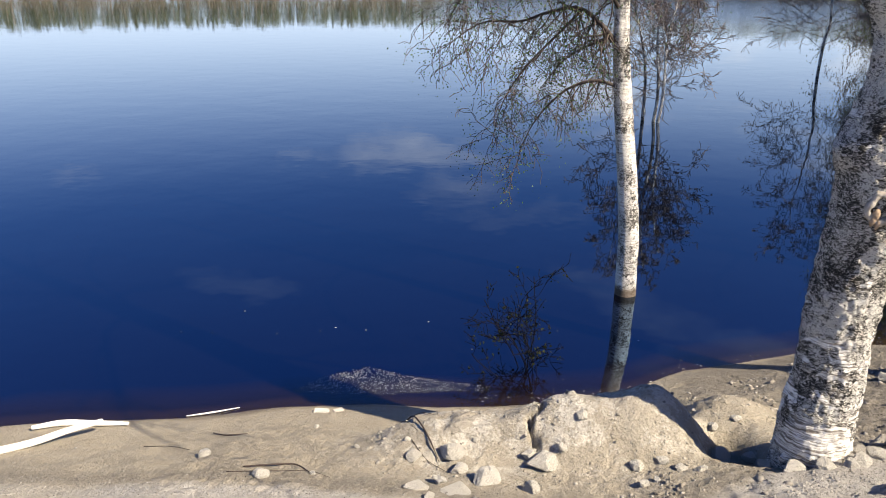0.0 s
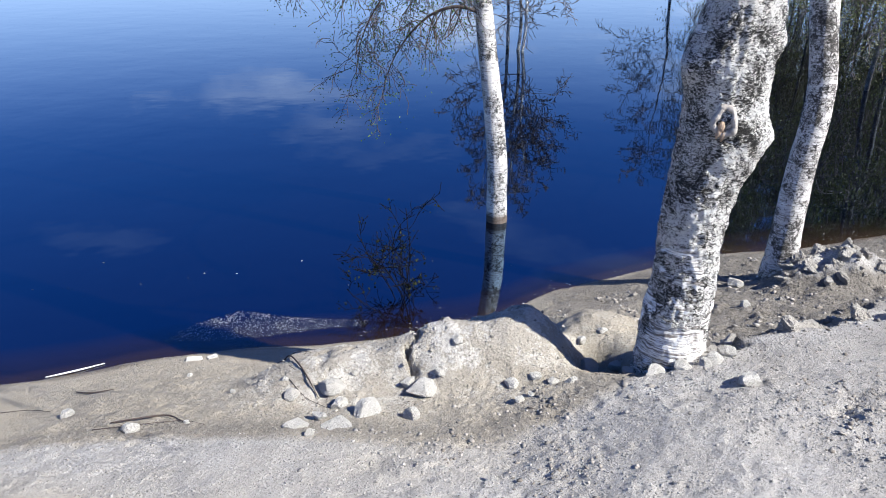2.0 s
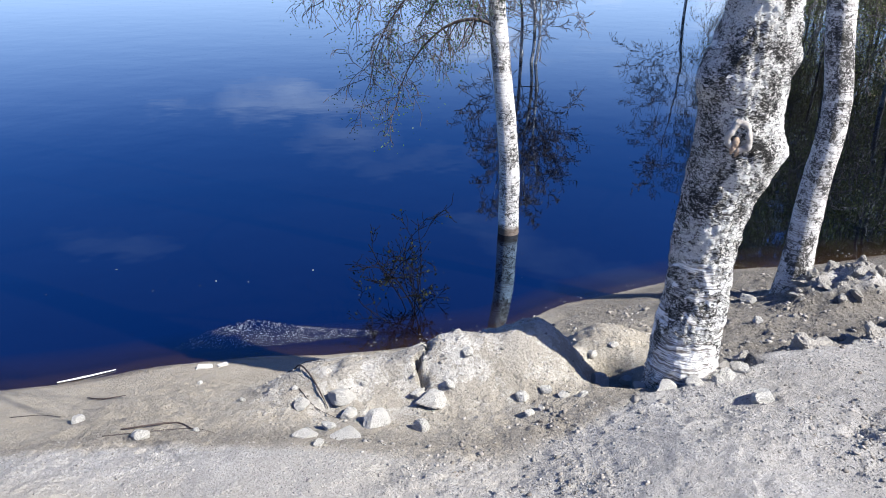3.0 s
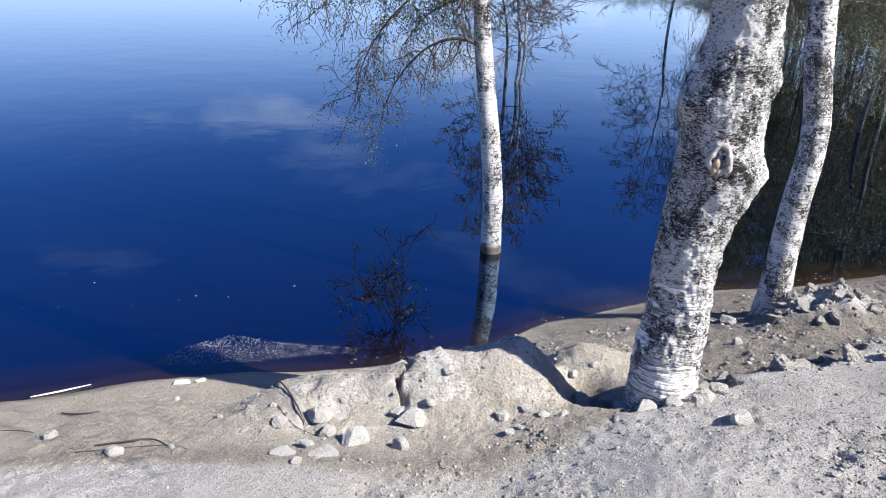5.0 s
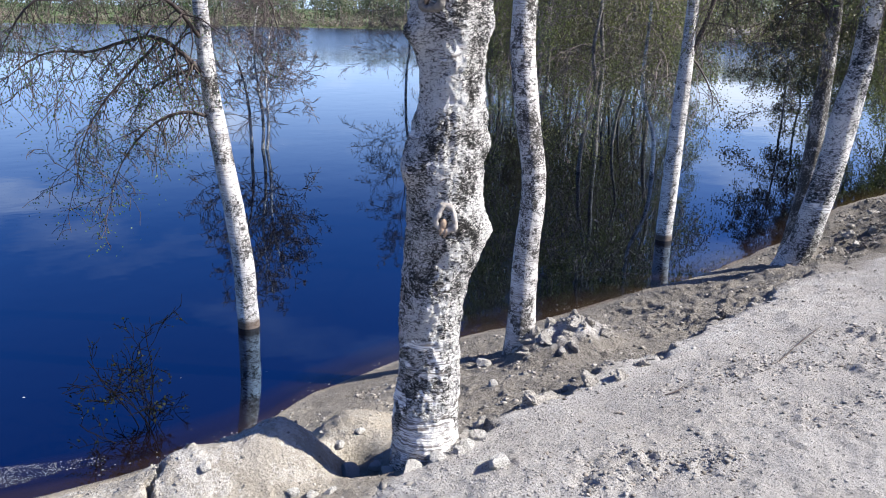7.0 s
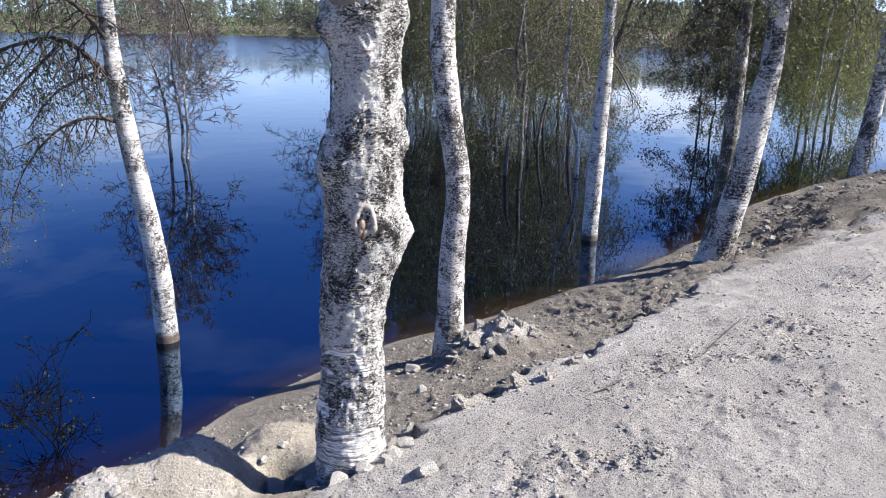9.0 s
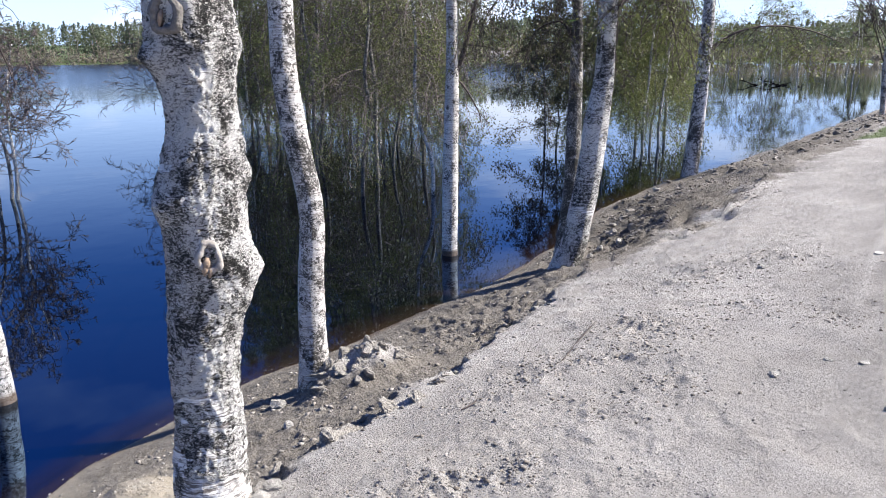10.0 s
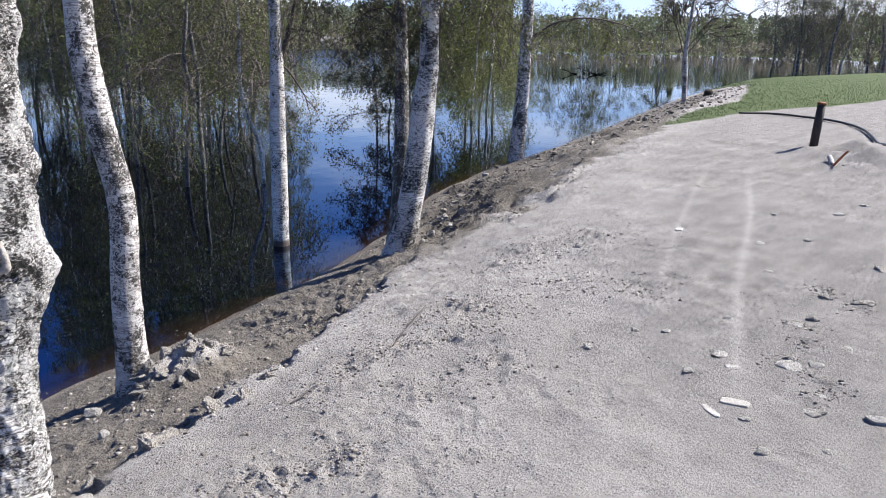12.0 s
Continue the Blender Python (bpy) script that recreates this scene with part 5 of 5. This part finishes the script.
litter("gravel_crumbs", 12, near_xy, 0.0024 + 0.0045 * pick.uniform(0, 1, len(near_xy)) ** 3, M_CRUMBLE, "pale crumbs of trodden gravel", "gravel", -0.05)
clods_xy = np.concatenate([np.array([[tx, ty]]) + pick.normal(0, tr * 1.15, (int(2600 * tr), 2)) for tx, ty, tr in TREADS])
litter("soil_clods", 2, clods_xy, 0.0028 + 0.011 * pick.uniform(0, 1, len(clods_xy)) ** 5, M_CRUMB, "crumbled dark soil in trampled patches", "soil")
edge_xy = sown(26000, -1.0, 8.5, 1.8, 7.5, lambda x, y: smooth(0.42, 0.02, np.abs(inland(x, y) - lip_line(x) + 0.04)) * smooth(-0.5, 0.5, grain(x, y, 0.35, 57)) * smooth(-1.2, 0.2, x))
litter("edge_rubble", 3, edge_xy, 0.004 + 0.020 * pick.uniform(0, 1, len(edge_xy)) ** 6, M_GRIT, "stony rubble along the ragged edge of the gravel", "rubble")
slope_xy = sown(52000, 0.9, 13.0, 2.8, 9.5, lambda x, y: smooth(0.02, 0.3, inland(x, y)) * smooth(0.2, -0.1, inland(x, y) - lip_line(x)) * (0.2 + 0.8 * smooth(-0.2, 0.5, grain(x, y, 0.35, 31))))
litter("slope_crumbs", 4, slope_xy, 0.0035 + 0.016 * pick.uniform(0, 1, len(slope_xy)) ** 4, M_CRUMB, "dark crumbs of earth on the slope above the water", "soil")
mound_xy = sown(14000, -1.0, 1.0, 2.6, 3.9, lambda x, y: smooth(0.1, 0.4, inland(x, y)) * (0.25 + 0.75 * smooth(-0.2, 0.5, grain(x, y, 0.2, 32))))
litter("hump_crumbs", 9, mound_xy, 0.0016 + 0.009 * pick.uniform(0, 1, len(mound_xy)) ** 9, M_HUMP, "dry sandy crumbs on the cracked hump", "crumbs")
beach_xy = sown(2600, -3.4, 1.2, 2.0, 4.4, lambda x, y: smooth(0.0, 0.2, inland(x, y)) * smooth(1.8, 1.5, inland(x, y)) * (0.1 + 0.9 * smooth(-1.1, -0.3, x)))
litter("bank_pebbles", 6, beach_xy, 0.0025 + 0.010 * pick.uniform(0, 1, len(beach_xy)) ** 7, M_GRIT, "small pebbles scattered on the sandy bank", "pebbles")
dug_xy = sown(11000, 5.6, 9.5, 5.2, 7.6, lambda x, y: smooth(0.05, 0.3, inland(x, y)) * smooth(1.6, 1.2, inland(x, y)))
litter("dug_soil", 7, dug_xy, 0.004 + 0.022 * pick.uniform(0, 1, len(dug_xy)) ** 5, M_DUG, "dug-up lumps of dark earth on the slope", "soil")
verge_xy = sown(6000, 9.5, 27, 5.5, 13, lambda x, y: smooth(0.1, 0.5, inland(x, y)) * smooth(2.6, 1.6, inland(x, y) - 0.7 * smooth(16, 18.5, x)))
litter("bank_rubble", 8, verge_xy, 0.012 + 0.06 * pick.uniform(0, 1, len(verge_xy)) ** 5, M_CRUMB, "brown rubble and earth along the bank", "rubble")

chip_xy = sown(2200, 3.5, 13.5, 3.5, 9.5, lambda x, y: smooth(0.15, 0.5, inland(x, y)) * smooth(0.5, 0.0, inland(x, y) - lip_line(x)) * smooth(-0.3, 0.4, grain(x, y, 0.6, 56)))
litter("slope_stones", 11, chip_xy, 0.005 + 0.022 * pick.uniform(0, 1, len(chip_xy)) ** 4, M_HUMP, "pale broken stones on the earthy slope", "stones", 0.05)
flake_xy = sown(900, 2.2, 10.5, 0.0, 4.6, lambda x, y: path_field(x, y) * smooth(-0.3, 0.3, grain(x, y, 0.9, 48)))
litter("path_flakes", 10, flake_xy, 0.004 + 0.016 * pick.uniform(0, 1, len(flake_xy)) ** 4, M_HUMP, "small pale stones trodden flush into the path", "stones", -0.25)

# ---- foam and flotsam ----
k_ = Nodes("river_foam", 0.6)
k_.colour(k_.mix(k_.island(), (0.18, 0.18, 0.176), (0.42, 0.416, 0.41)))
M_FOAM = k_.m


def foam(name, seed, places, label):
    r = random.Random(seed)
    verts, faces = [], []
    for x, y, size in places:
        a0, n = r.uniform(0, 6.28), 6
        k = len(verts)
        for ring, (wide, z) in enumerate(((1.0, 0.001), (0.55, 0.0025))):
            for j in range(n):
                a = a0 + 6.28 * j / n
                q = size * wide * r.uniform(0.75, 1.25)
                verts.append((x + q * math.cos(a) * 1.3, y + q * math.sin(a) * 0.8, z))
        for j in range(n):
            faces.append((k + j, k + (j + 1) % n, k + n + (j + 1) % n, k + n + j))
        faces.append(tuple(k + n + j for j in range(n)))
    return tagged(mesh_part(name, verts, faces, M_FOAM, None), label, "foam", kind="stuff")


foam_rng = random.Random(12)
places = []
while len(places) < 1500:
    x, y = foam_rng.uniform(-1.75, -0.55), foam_rng.uniform(3.8, 4.32)
    top = float(np.interp(x, (-1.75, -1.62, -1.38, -1.05, -0.55), (3.92, 4.10, 4.28, 4.20, 4.16)))
    low = float(np.interp(x, (-1.75, -1.5, -1.1, -0.8, -0.55), (3.88, 3.90, 3.96, 4.06, 4.10)))
    if low < y < top and foam_rng.random() < 0.25 + 0.75 * (0.5 + 0.5 * grain(np.array(x), np.array(y), 0.07, 41)) * ((y - low) / (top - low) * 0.6 + 0.5):
        places.append((x, y, 0.0011 + 0.0024 * foam_rng.random() ** 2))
for _ in range(240):
    x = foam_rng.uniform(-0.6, 5.5)
    y = float(np.interp(x, SHORE_X, SHORE_Y)) + abs(foam_rng.gauss(0, 0.06)) + 0.02
    places.append((x, y, 0.002 + 0.004 * foam_rng.random() ** 3))
for _ in range(14):
    places.append((foam_rng.uniform(-3.5, 0.5), foam_rng.uniform(4.0, 6.0), 0.003 + 0.004 * foam_rng.random()))
foam("river_foam", 13, places, "white flecks of foam drifting on the dark water")


def rod(name, rows, material, label, category, sides=10, count=40, drape=False, group=""):
    """A round bar along rows of (x, y, height over the ground, radius)."""
    if drape:
        line = glide(rows, count)
        rest = np.array([max(ground_at(x, y), 0.0) for x, y, h, r in line])
        rest = np.convolve(np.pad(rest, 5, "edge"), np.ones(11) / 11, "valid")
        pts = [(x, y, z + h, r) for (x, y, h, r), z in zip(line, rest)]
    else:
        pts = glide([(x, y, max(ground_at(x, y), 0.0) + h, r) for x, y, h, r in rows], count)
    verts, faces = [], []
    tube(verts, faces, [p[:3] for p in pts], [p[3] for p in pts], sides)
    return tagged(mesh_part(name, verts, faces, material, None), label, category, group)


M_WHITE_WOOD = plain("bleached_wood", (0.62, 0.60, 0.57), (0.80, 0.79, 0.77), 30, 0.6)
rod("driftwood_branch", [(-3.3, 2.62, 0.02, 0.022), (-2.94, 2.83, 0.02, 0.021), (-2.83, 2.94, 0.03, 0.020), (-2.71, 3.05, 0.05, 0.018), (-2.60, 3.20, 0.07, 0.014)], M_WHITE_WOOD, "bleached white bent branch lying at the waterline", "branch", group="driftwood")
rod("driftwood_branch", [(-3.02, 3.16, 0.02, 0.012), (-2.92, 3.25, 0.02, 0.018), (-2.72, 3.285, 0.02, 0.018), (-2.52, 3.31, 0.015, 0.010)], M_WHITE_WOOD, "bleached white branch lying in the shallows", "branch", group="driftwood")
rod("driftwood_branch", [(-2.27, 3.50, 0.004, 0.003), (-2.15, 3.55, 0.008, 0.005), (-2.0, 3.64, 0.006, 0.002)], M_WHITE_WOOD, "thin bleached branch lying in the shallows", "branch", group="driftwood")
STICK = "thin dark twig lying on the sandy bank"
rod("twig", [(-1.48, 2.58, 0.005, 0.003), (-1.37, 2.61, 0.012, 0.004), (-1.27, 2.64, 0.012, 0.004), (-1.16, 2.56, 0.005, 0.002)], M_TWIG, STICK, "twig", 6, 20, group="twigs")
rod("twig", [(-1.94, 3.19, 0.006, 0.003), (-1.84, 3.15, 0.008, 0.004), (-1.74, 3.19, 0.006, 0.002)], M_TWIG, STICK, "twig", 6, 16, group="twigs")
rod("twig", [(-0.92, 3.30, 0.01, 0.003), (-0.78, 3.0, 0.015, 0.004), (-0.70, 2.86, 0.012, 0.004), (-0.63, 2.75, 0.006, 0.002)], M_TWIG, STICK, "twig", 6, 20, group="twigs")
rod("twig", [(2.75, 2.75, 0.004, 0.003), (3.13, 2.99, 0.01, 0.004), (3.45, 3.18, 0.004, 0.002)], M_TWIG, "thin dark twig lying on the gravel", "twig", 6, 20, group="twigs")
rod("twig", [(2.02, 2.65, 0.004, 0.003), (2.1, 2.68, 0.012, 0.003), (2.2, 2.76, 0.006, 0.002)], M_TWIG, "thin dark twig lying on the gravel", "twig", 6, 16, group="twigs")

for bend in (((-0.93, 3.18), (-0.86, 3.08), (-0.78, 2.94), (-0.68, 2.84)), ((-0.88, 3.14), (-0.78, 3.10), (-0.66, 3.02)), ((-0.78, 2.87), (-0.68, 2.75), (-0.58, 2.67)), ((-1.52, 2.50), (-1.33, 2.56), (-1.16, 2.58), (-1.06, 2.52)), ((-2.2, 2.95), (-2.05, 2.96), (-1.93, 2.92))):
    rod("twig", [(x, y, 0.003 + 0.004 * (k % 2), 0.0020 - 0.0004 * k) for k, (x, y) in enumerate(bend)], M_TWIG, STICK, "twig", 5, 18, group="twigs")

# dark bush just off the cracked hump, added in place of a reflection
bush_rng = random.Random(6)
bush = tagged(empty("bush", (-0.30, 4.42, -0.2)), "dark bush with few leaves, standing in for a dark reflection in the water", "bush")
twigs, tips = [], []
for a, tilt, long_ in ((2.6, 0.55, 0.75), (2.2, 0.35, 0.85), (1.7, 0.2, 0.8), (3.3, 0.5, 0.6), (0.6, 0.35, 0.6), (2.9, 0.8, 0.6), (0.2, 0.5, 0.45), (1.9, 0.5, 0.7), (2.4, 0.15, 0.75)):
    grow(bush_rng, twigs, tips, (-0.30, 4.42, -0.2), (math.cos(a) * tilt * 0.8, math.sin(a) * tilt * 0.8, 1), long_, 0.005, 2, 0.02, 0.45, 5, True)
for stem in twigs:
    if stem[2] == 2:
        mesh_part("stem", *twig_mesh([stem], 0.003), M_TWIG_WET_UNLIT, bush)
mesh_part("brushwood", *twig_mesh([t for t in twigs if t[2] < 2], 0.002), M_TWIG_WET_UNLIT, bush, kind="stuff")
mesh_part("foliage", *leaf_mesh(bush_rng, tips, 0.22, 0.022, 0.012), M_LEAF_DARK, bush, kind="stuff")

# ---- the old birch's branch stub and scar ----
M_STUB = plain("weathered_stub_wood", (0.10, 0.06, 0.04), (0.48, 0.36, 0.26), 90, 0.8, bump=0.006)


def stub(x, y, z, out, size, label, splinters, ring):
    """A lost branch: an uneven swollen ring of bark round a hollow, with what is left of the core."""
    side = Vector(out).normalized()
    flat = side.cross(Vector((0, 0, 1))).normalized()
    up = flat.cross(side)
    at = Vector((x, y, z))
    verts, faces = [], []
    turns, around = 26, 10
    for j in range(turns):
        a = 2 * math.pi * j / turns
        q = 1 + 0.10 * math.sin(3 * a + z * 9) + 0.07 * math.sin(5 * a + z * 5)
        thick = size * (0.32 + 0.07 * math.sin(2 * a + 1) + 0.05 * math.sin(7 * a))
        arm = flat * math.cos(a) * 0.72 + up * math.sin(a)
        for i in range(around):
            b = 2 * math.pi * i / around
            verts.append(at + arm * (size * q + thick * math.cos(b)) + side * (thick * (0.9 * math.sin(b) + 0.12 * math.sin(4 * b + 3 * a))))
    for j in range(turns):
        for i in range(around):
            m, n = j * around, (j + 1) % turns * around
            faces.append((m + i, n + i, n + (i + 1) % around, m + (i + 1) % around))
    collar = mesh_part("stub_collar", verts, faces, ring, old_birch, "swollen collar of a broken branch")
    verts, faces = [at - side * size * 0.25], []
    for ring in (0.35, 0.7, 1.0):
        for j in range(16):
            a = 2 * math.pi * j / 16
            verts.append(at + (flat * math.cos(a) * 0.72 + up * math.sin(a)) * size * ring + side * size * (0.28 * ring * ring - 0.25 + 0.05 * math.sin(j * 2.3 + ring * 9)))
    faces += [(0, 1 + j, 1 + (j + 1) % 16) for j in range(16)]
    faces += [(1 + k * 16 + j, 17 + k * 16 + j, 17 + k * 16 + (j + 1) % 16, 1 + k * 16 + (j + 1) % 16) for k in range(2) for j in range(16)]
    mesh_part("stub_hollow", verts, faces, M_HOLLOW, collar, "dark brown hollow of a lost branch")
    for du, dv, wide in splinters:
        verts, faces = [], []
        core = [at + flat * size * (du + 0.06 * j) + up * size * (dv + 0.5 - 0.3 * j) + side * size * (0.02 + 0.09 * math.sin(1.1 * j)) for j in range(4)]
        tube(verts, faces, core, [size * wide * q for q in (0.5, 1.0, 0.9, 0.3)], 8)
        mesh_part("stub_splinter", verts, faces, M_STUB, collar, label)


M_HOLLOW = plain("rotten_heartwood", (0.03, 0.018, 0.012), (0.20, 0.13, 0.085), 60, 0.9, bump=0.008)
M_COLLAR = plain("weathered_collar", (0.02, 0.017, 0.015), (0.30, 0.275, 0.25), 60, 0.85, bump=0.02)
M_CURL = plain("curled_pale_bark", (0.07, 0.055, 0.045), (0.55, 0.51, 0.47), 45, 0.8, bump=0.012)
stub(0.913, 2.612, 1.692, (-0.30, -0.95, 0.05), 0.048, "splintered tan heartwood of a broken branch", ((0.1, -0.5, 0.3), (0.25, -0.9, 0.24), (-0.1, -1.1, 0.2)), M_CURL)
stub(0.862, 2.668, 2.50, (-0.7, -0.75, 0.1), 0.058, "grey splinter in the hollow", ((0.2, -0.3, 0.16),), M_COLLAR)

# ---- post, hose and scraps at the far end of the path ----
foot = ground_at(10.78, 3.24)
post = tagged(empty("post", (10.78, 3.24, foot - 0.1)), "dark rusty post with an orange top leaning in the gravel", "post")
verts, faces = [], []
tube(verts, faces, [(10.776, 3.235, foot - 0.1), (10.783, 3.22, foot + 0.27), (10.79, 3.205, foot + 0.55)], [0.054, 0.053, 0.052], 14)
mesh_part("shaft", verts, faces, plain("tarred_wood", (0.018, 0.015, 0.014), (0.06, 0.045, 0.035), 25, 0.7), post)
verts, faces = [], []
tube(verts, faces, [(10.79, 3.205, foot + 0.551), (10.791, 3.204, foot + 0.572), (10.791, 3.203, foot + 0.58)], [0.058, 0.058, 0.046], 14)
mesh_part("cap", verts, faces, plain("rust", (0.12, 0.05, 0.02), (0.30, 0.12, 0.05), 40, 0.8), post, "rusty orange cap")
M_RUBBER = plain("black_rubber", (0.012, 0.012, 0.013), (0.035, 0.034, 0.034), 15, 0.5)
rod("hose", [(15.1, 5.98, 0.03, 0.020), (15.55, 5.45, 0.028, 0.020), (15.3, 4.75, 0.03, 0.020), (15.05, 4.28, 0.03, 0.020), (14.4, 3.7, 0.03, 0.020), (13.0, 3.1, 0.035, 0.021), (11.6, 2.62, 0.03, 0.021), (10.5, 2.25, 0.03, 0.021), (9.6, 1.6, 0.028, 0.021), (9.1, 0.4, 0.028, 0.021)], M_RUBBER, "black rubber hose snaking over the gravel", "hose", 10, 130, True)
rod("iron_bar", [(9.55, 2.64, -0.03, 0.014), (9.57, 2.58, 0.06, 0.014), (9.60, 2.50, 0.16, 0.012)], plain("red_rust", (0.30, 0.10, 0.05), (0.5, 0.2, 0.1), 40, 0.8), "short rusty bar sticking out of the gravel", "bar", 8, 8)
# the pipe is a stand-in for a concrete chunk in a hole
rod("pipe", [(9.86, 2.76, 0.05, 0.028), (9.72, 2.70, 0.03, 0.028), (9.58, 2.64, 0.0, 0.028)], plain("grey_concrete", (0.26, 0.245, 0.23), (0.42, 0.40, 0.38), 30, 0.6), "short pale pipe shape in place of a half-buried concrete chunk beside a rusty bar", "pipe", 12, 8)
M_STUMP = plain("dark_stump_wood", (0.012, 0.009, 0.008), (0.05, 0.038, 0.03), 12, 0.9, bump=0.02)
base_z = ground_at(24.0, 10.6)
stump = tagged(empty("tree_stump", (24.0, 10.6, base_z - 0.1)), "dark old stump on the bank", "stump")
mesh_part("stump_wood", *trunk_mesh([(24.0, 10.6, base_z - 0.1, 0.19), (24.0, 10.6, base_z + 0.06, 0.14), (24.03, 10.6, base_z + 0.16, 0.12), (24.05, 10.6, base_z + 0.21, 0.07)], 14, 18, 0.6, 0.02), M_STUMP, stump)

# floating tangle of branches out on the flood
raft_rng = random.Random(15)
raft = tagged(empty("driftwood_tangle", (43.9, 27.0, 0.0)), "dark tangle of branches afloat on the flood", "driftwood")
for k in range(9):
    twigs, tips = [], []
    grow(raft_rng, twigs, tips, (43.9 + raft_rng.gauss(0, 0.5), 27.0 + raft_rng.gauss(0, 0.6), 0.02), (raft_rng.gauss(0, 1), raft_rng.gauss(0, 1), 0.06), 1.0, 0.05, 1, 0.03)
    mesh_part("branch", *twig_mesh(twigs, 0.02), M_TWIG_WET_UNLIT, raft)

# ---- grass on the verge and lawn ----
def blades(name, seed, xy, tall, material, label):
    r = random.Random(seed)
    verts, faces = [], []
    heights = ground(xy[:, 0], xy[:, 1])
    for (x, y), z in zip(xy, heights):
        a, h = r.uniform(0, 6.28), tall * r.uniform(0.5, 1.3)
        w = h * 0.16
        k = len(verts)
        lx, ly = r.gauss(0, 0.35) * h, r.gauss(0, 0.35) * h
        verts += [(x - w * math.cos(a), y - w * math.sin(a), z - 0.01), (x + w * math.cos(a), y + w * math.sin(a), z - 0.01), (x + lx, y + ly, z + h)]
        faces.append((k, k + 1, k + 2))
    return tagged(mesh_part(name, verts, faces, material, None, flat=True), label, "grass", kind="stuff")


M_GRASS = leaf_material("spring_grass", (0.028, 0.066, 0.010), (0.058, 0.098, 0.018))
grass_xy = sown(90000, 11.3, 42, 2.5, 14, lambda x, y: smooth(0.4, 0.8, grass_field(x, y)) * smooth(44, 13, x) ** 1.5)
blades("grass", 3, grass_xy, 0.035, M_GRASS, "short fresh green grass on the verge and lawn")

# ---- a pale shed far over the water ----
shed = tagged(empty("shed", (78, 96, ground_at(78, 96))), "small whitish shed far beyond the river", "shed")
for part_name, size, z0, mat in (("wall", (3.0, 2.0, 1.0), 0.5, plain("white_boards", (0.6, 0.58, 0.55), (0.75, 0.73, 0.7), 4, 0.8)), ("roof", (3.3, 2.3, 0.2), 1.1, plain("grey_roof", (0.18, 0.17, 0.17), (0.3, 0.29, 0.28), 4, 0.8))):
    bm = bmesh.new()
    bmesh.ops.create_cube(bm, size=1.0)
    bmesh.ops.scale(bm, vec=size, verts=bm.verts)
    if part_name == "roof":
        for v in bm.verts:
            if v.co.z > 0:
                v.co.y *= 0.1
                v.co.z += 0.5
    me = bpy.data.meshes.new(part_name)
    bm.to_mesh(me)
    bm.free()
    me.materials.append(mat)
    ob = new(part_name, me)
    ob.parent = shed
    ob.location = (0, 0, z0)
    ob.rotation_euler = (0, 0, radians(-39))
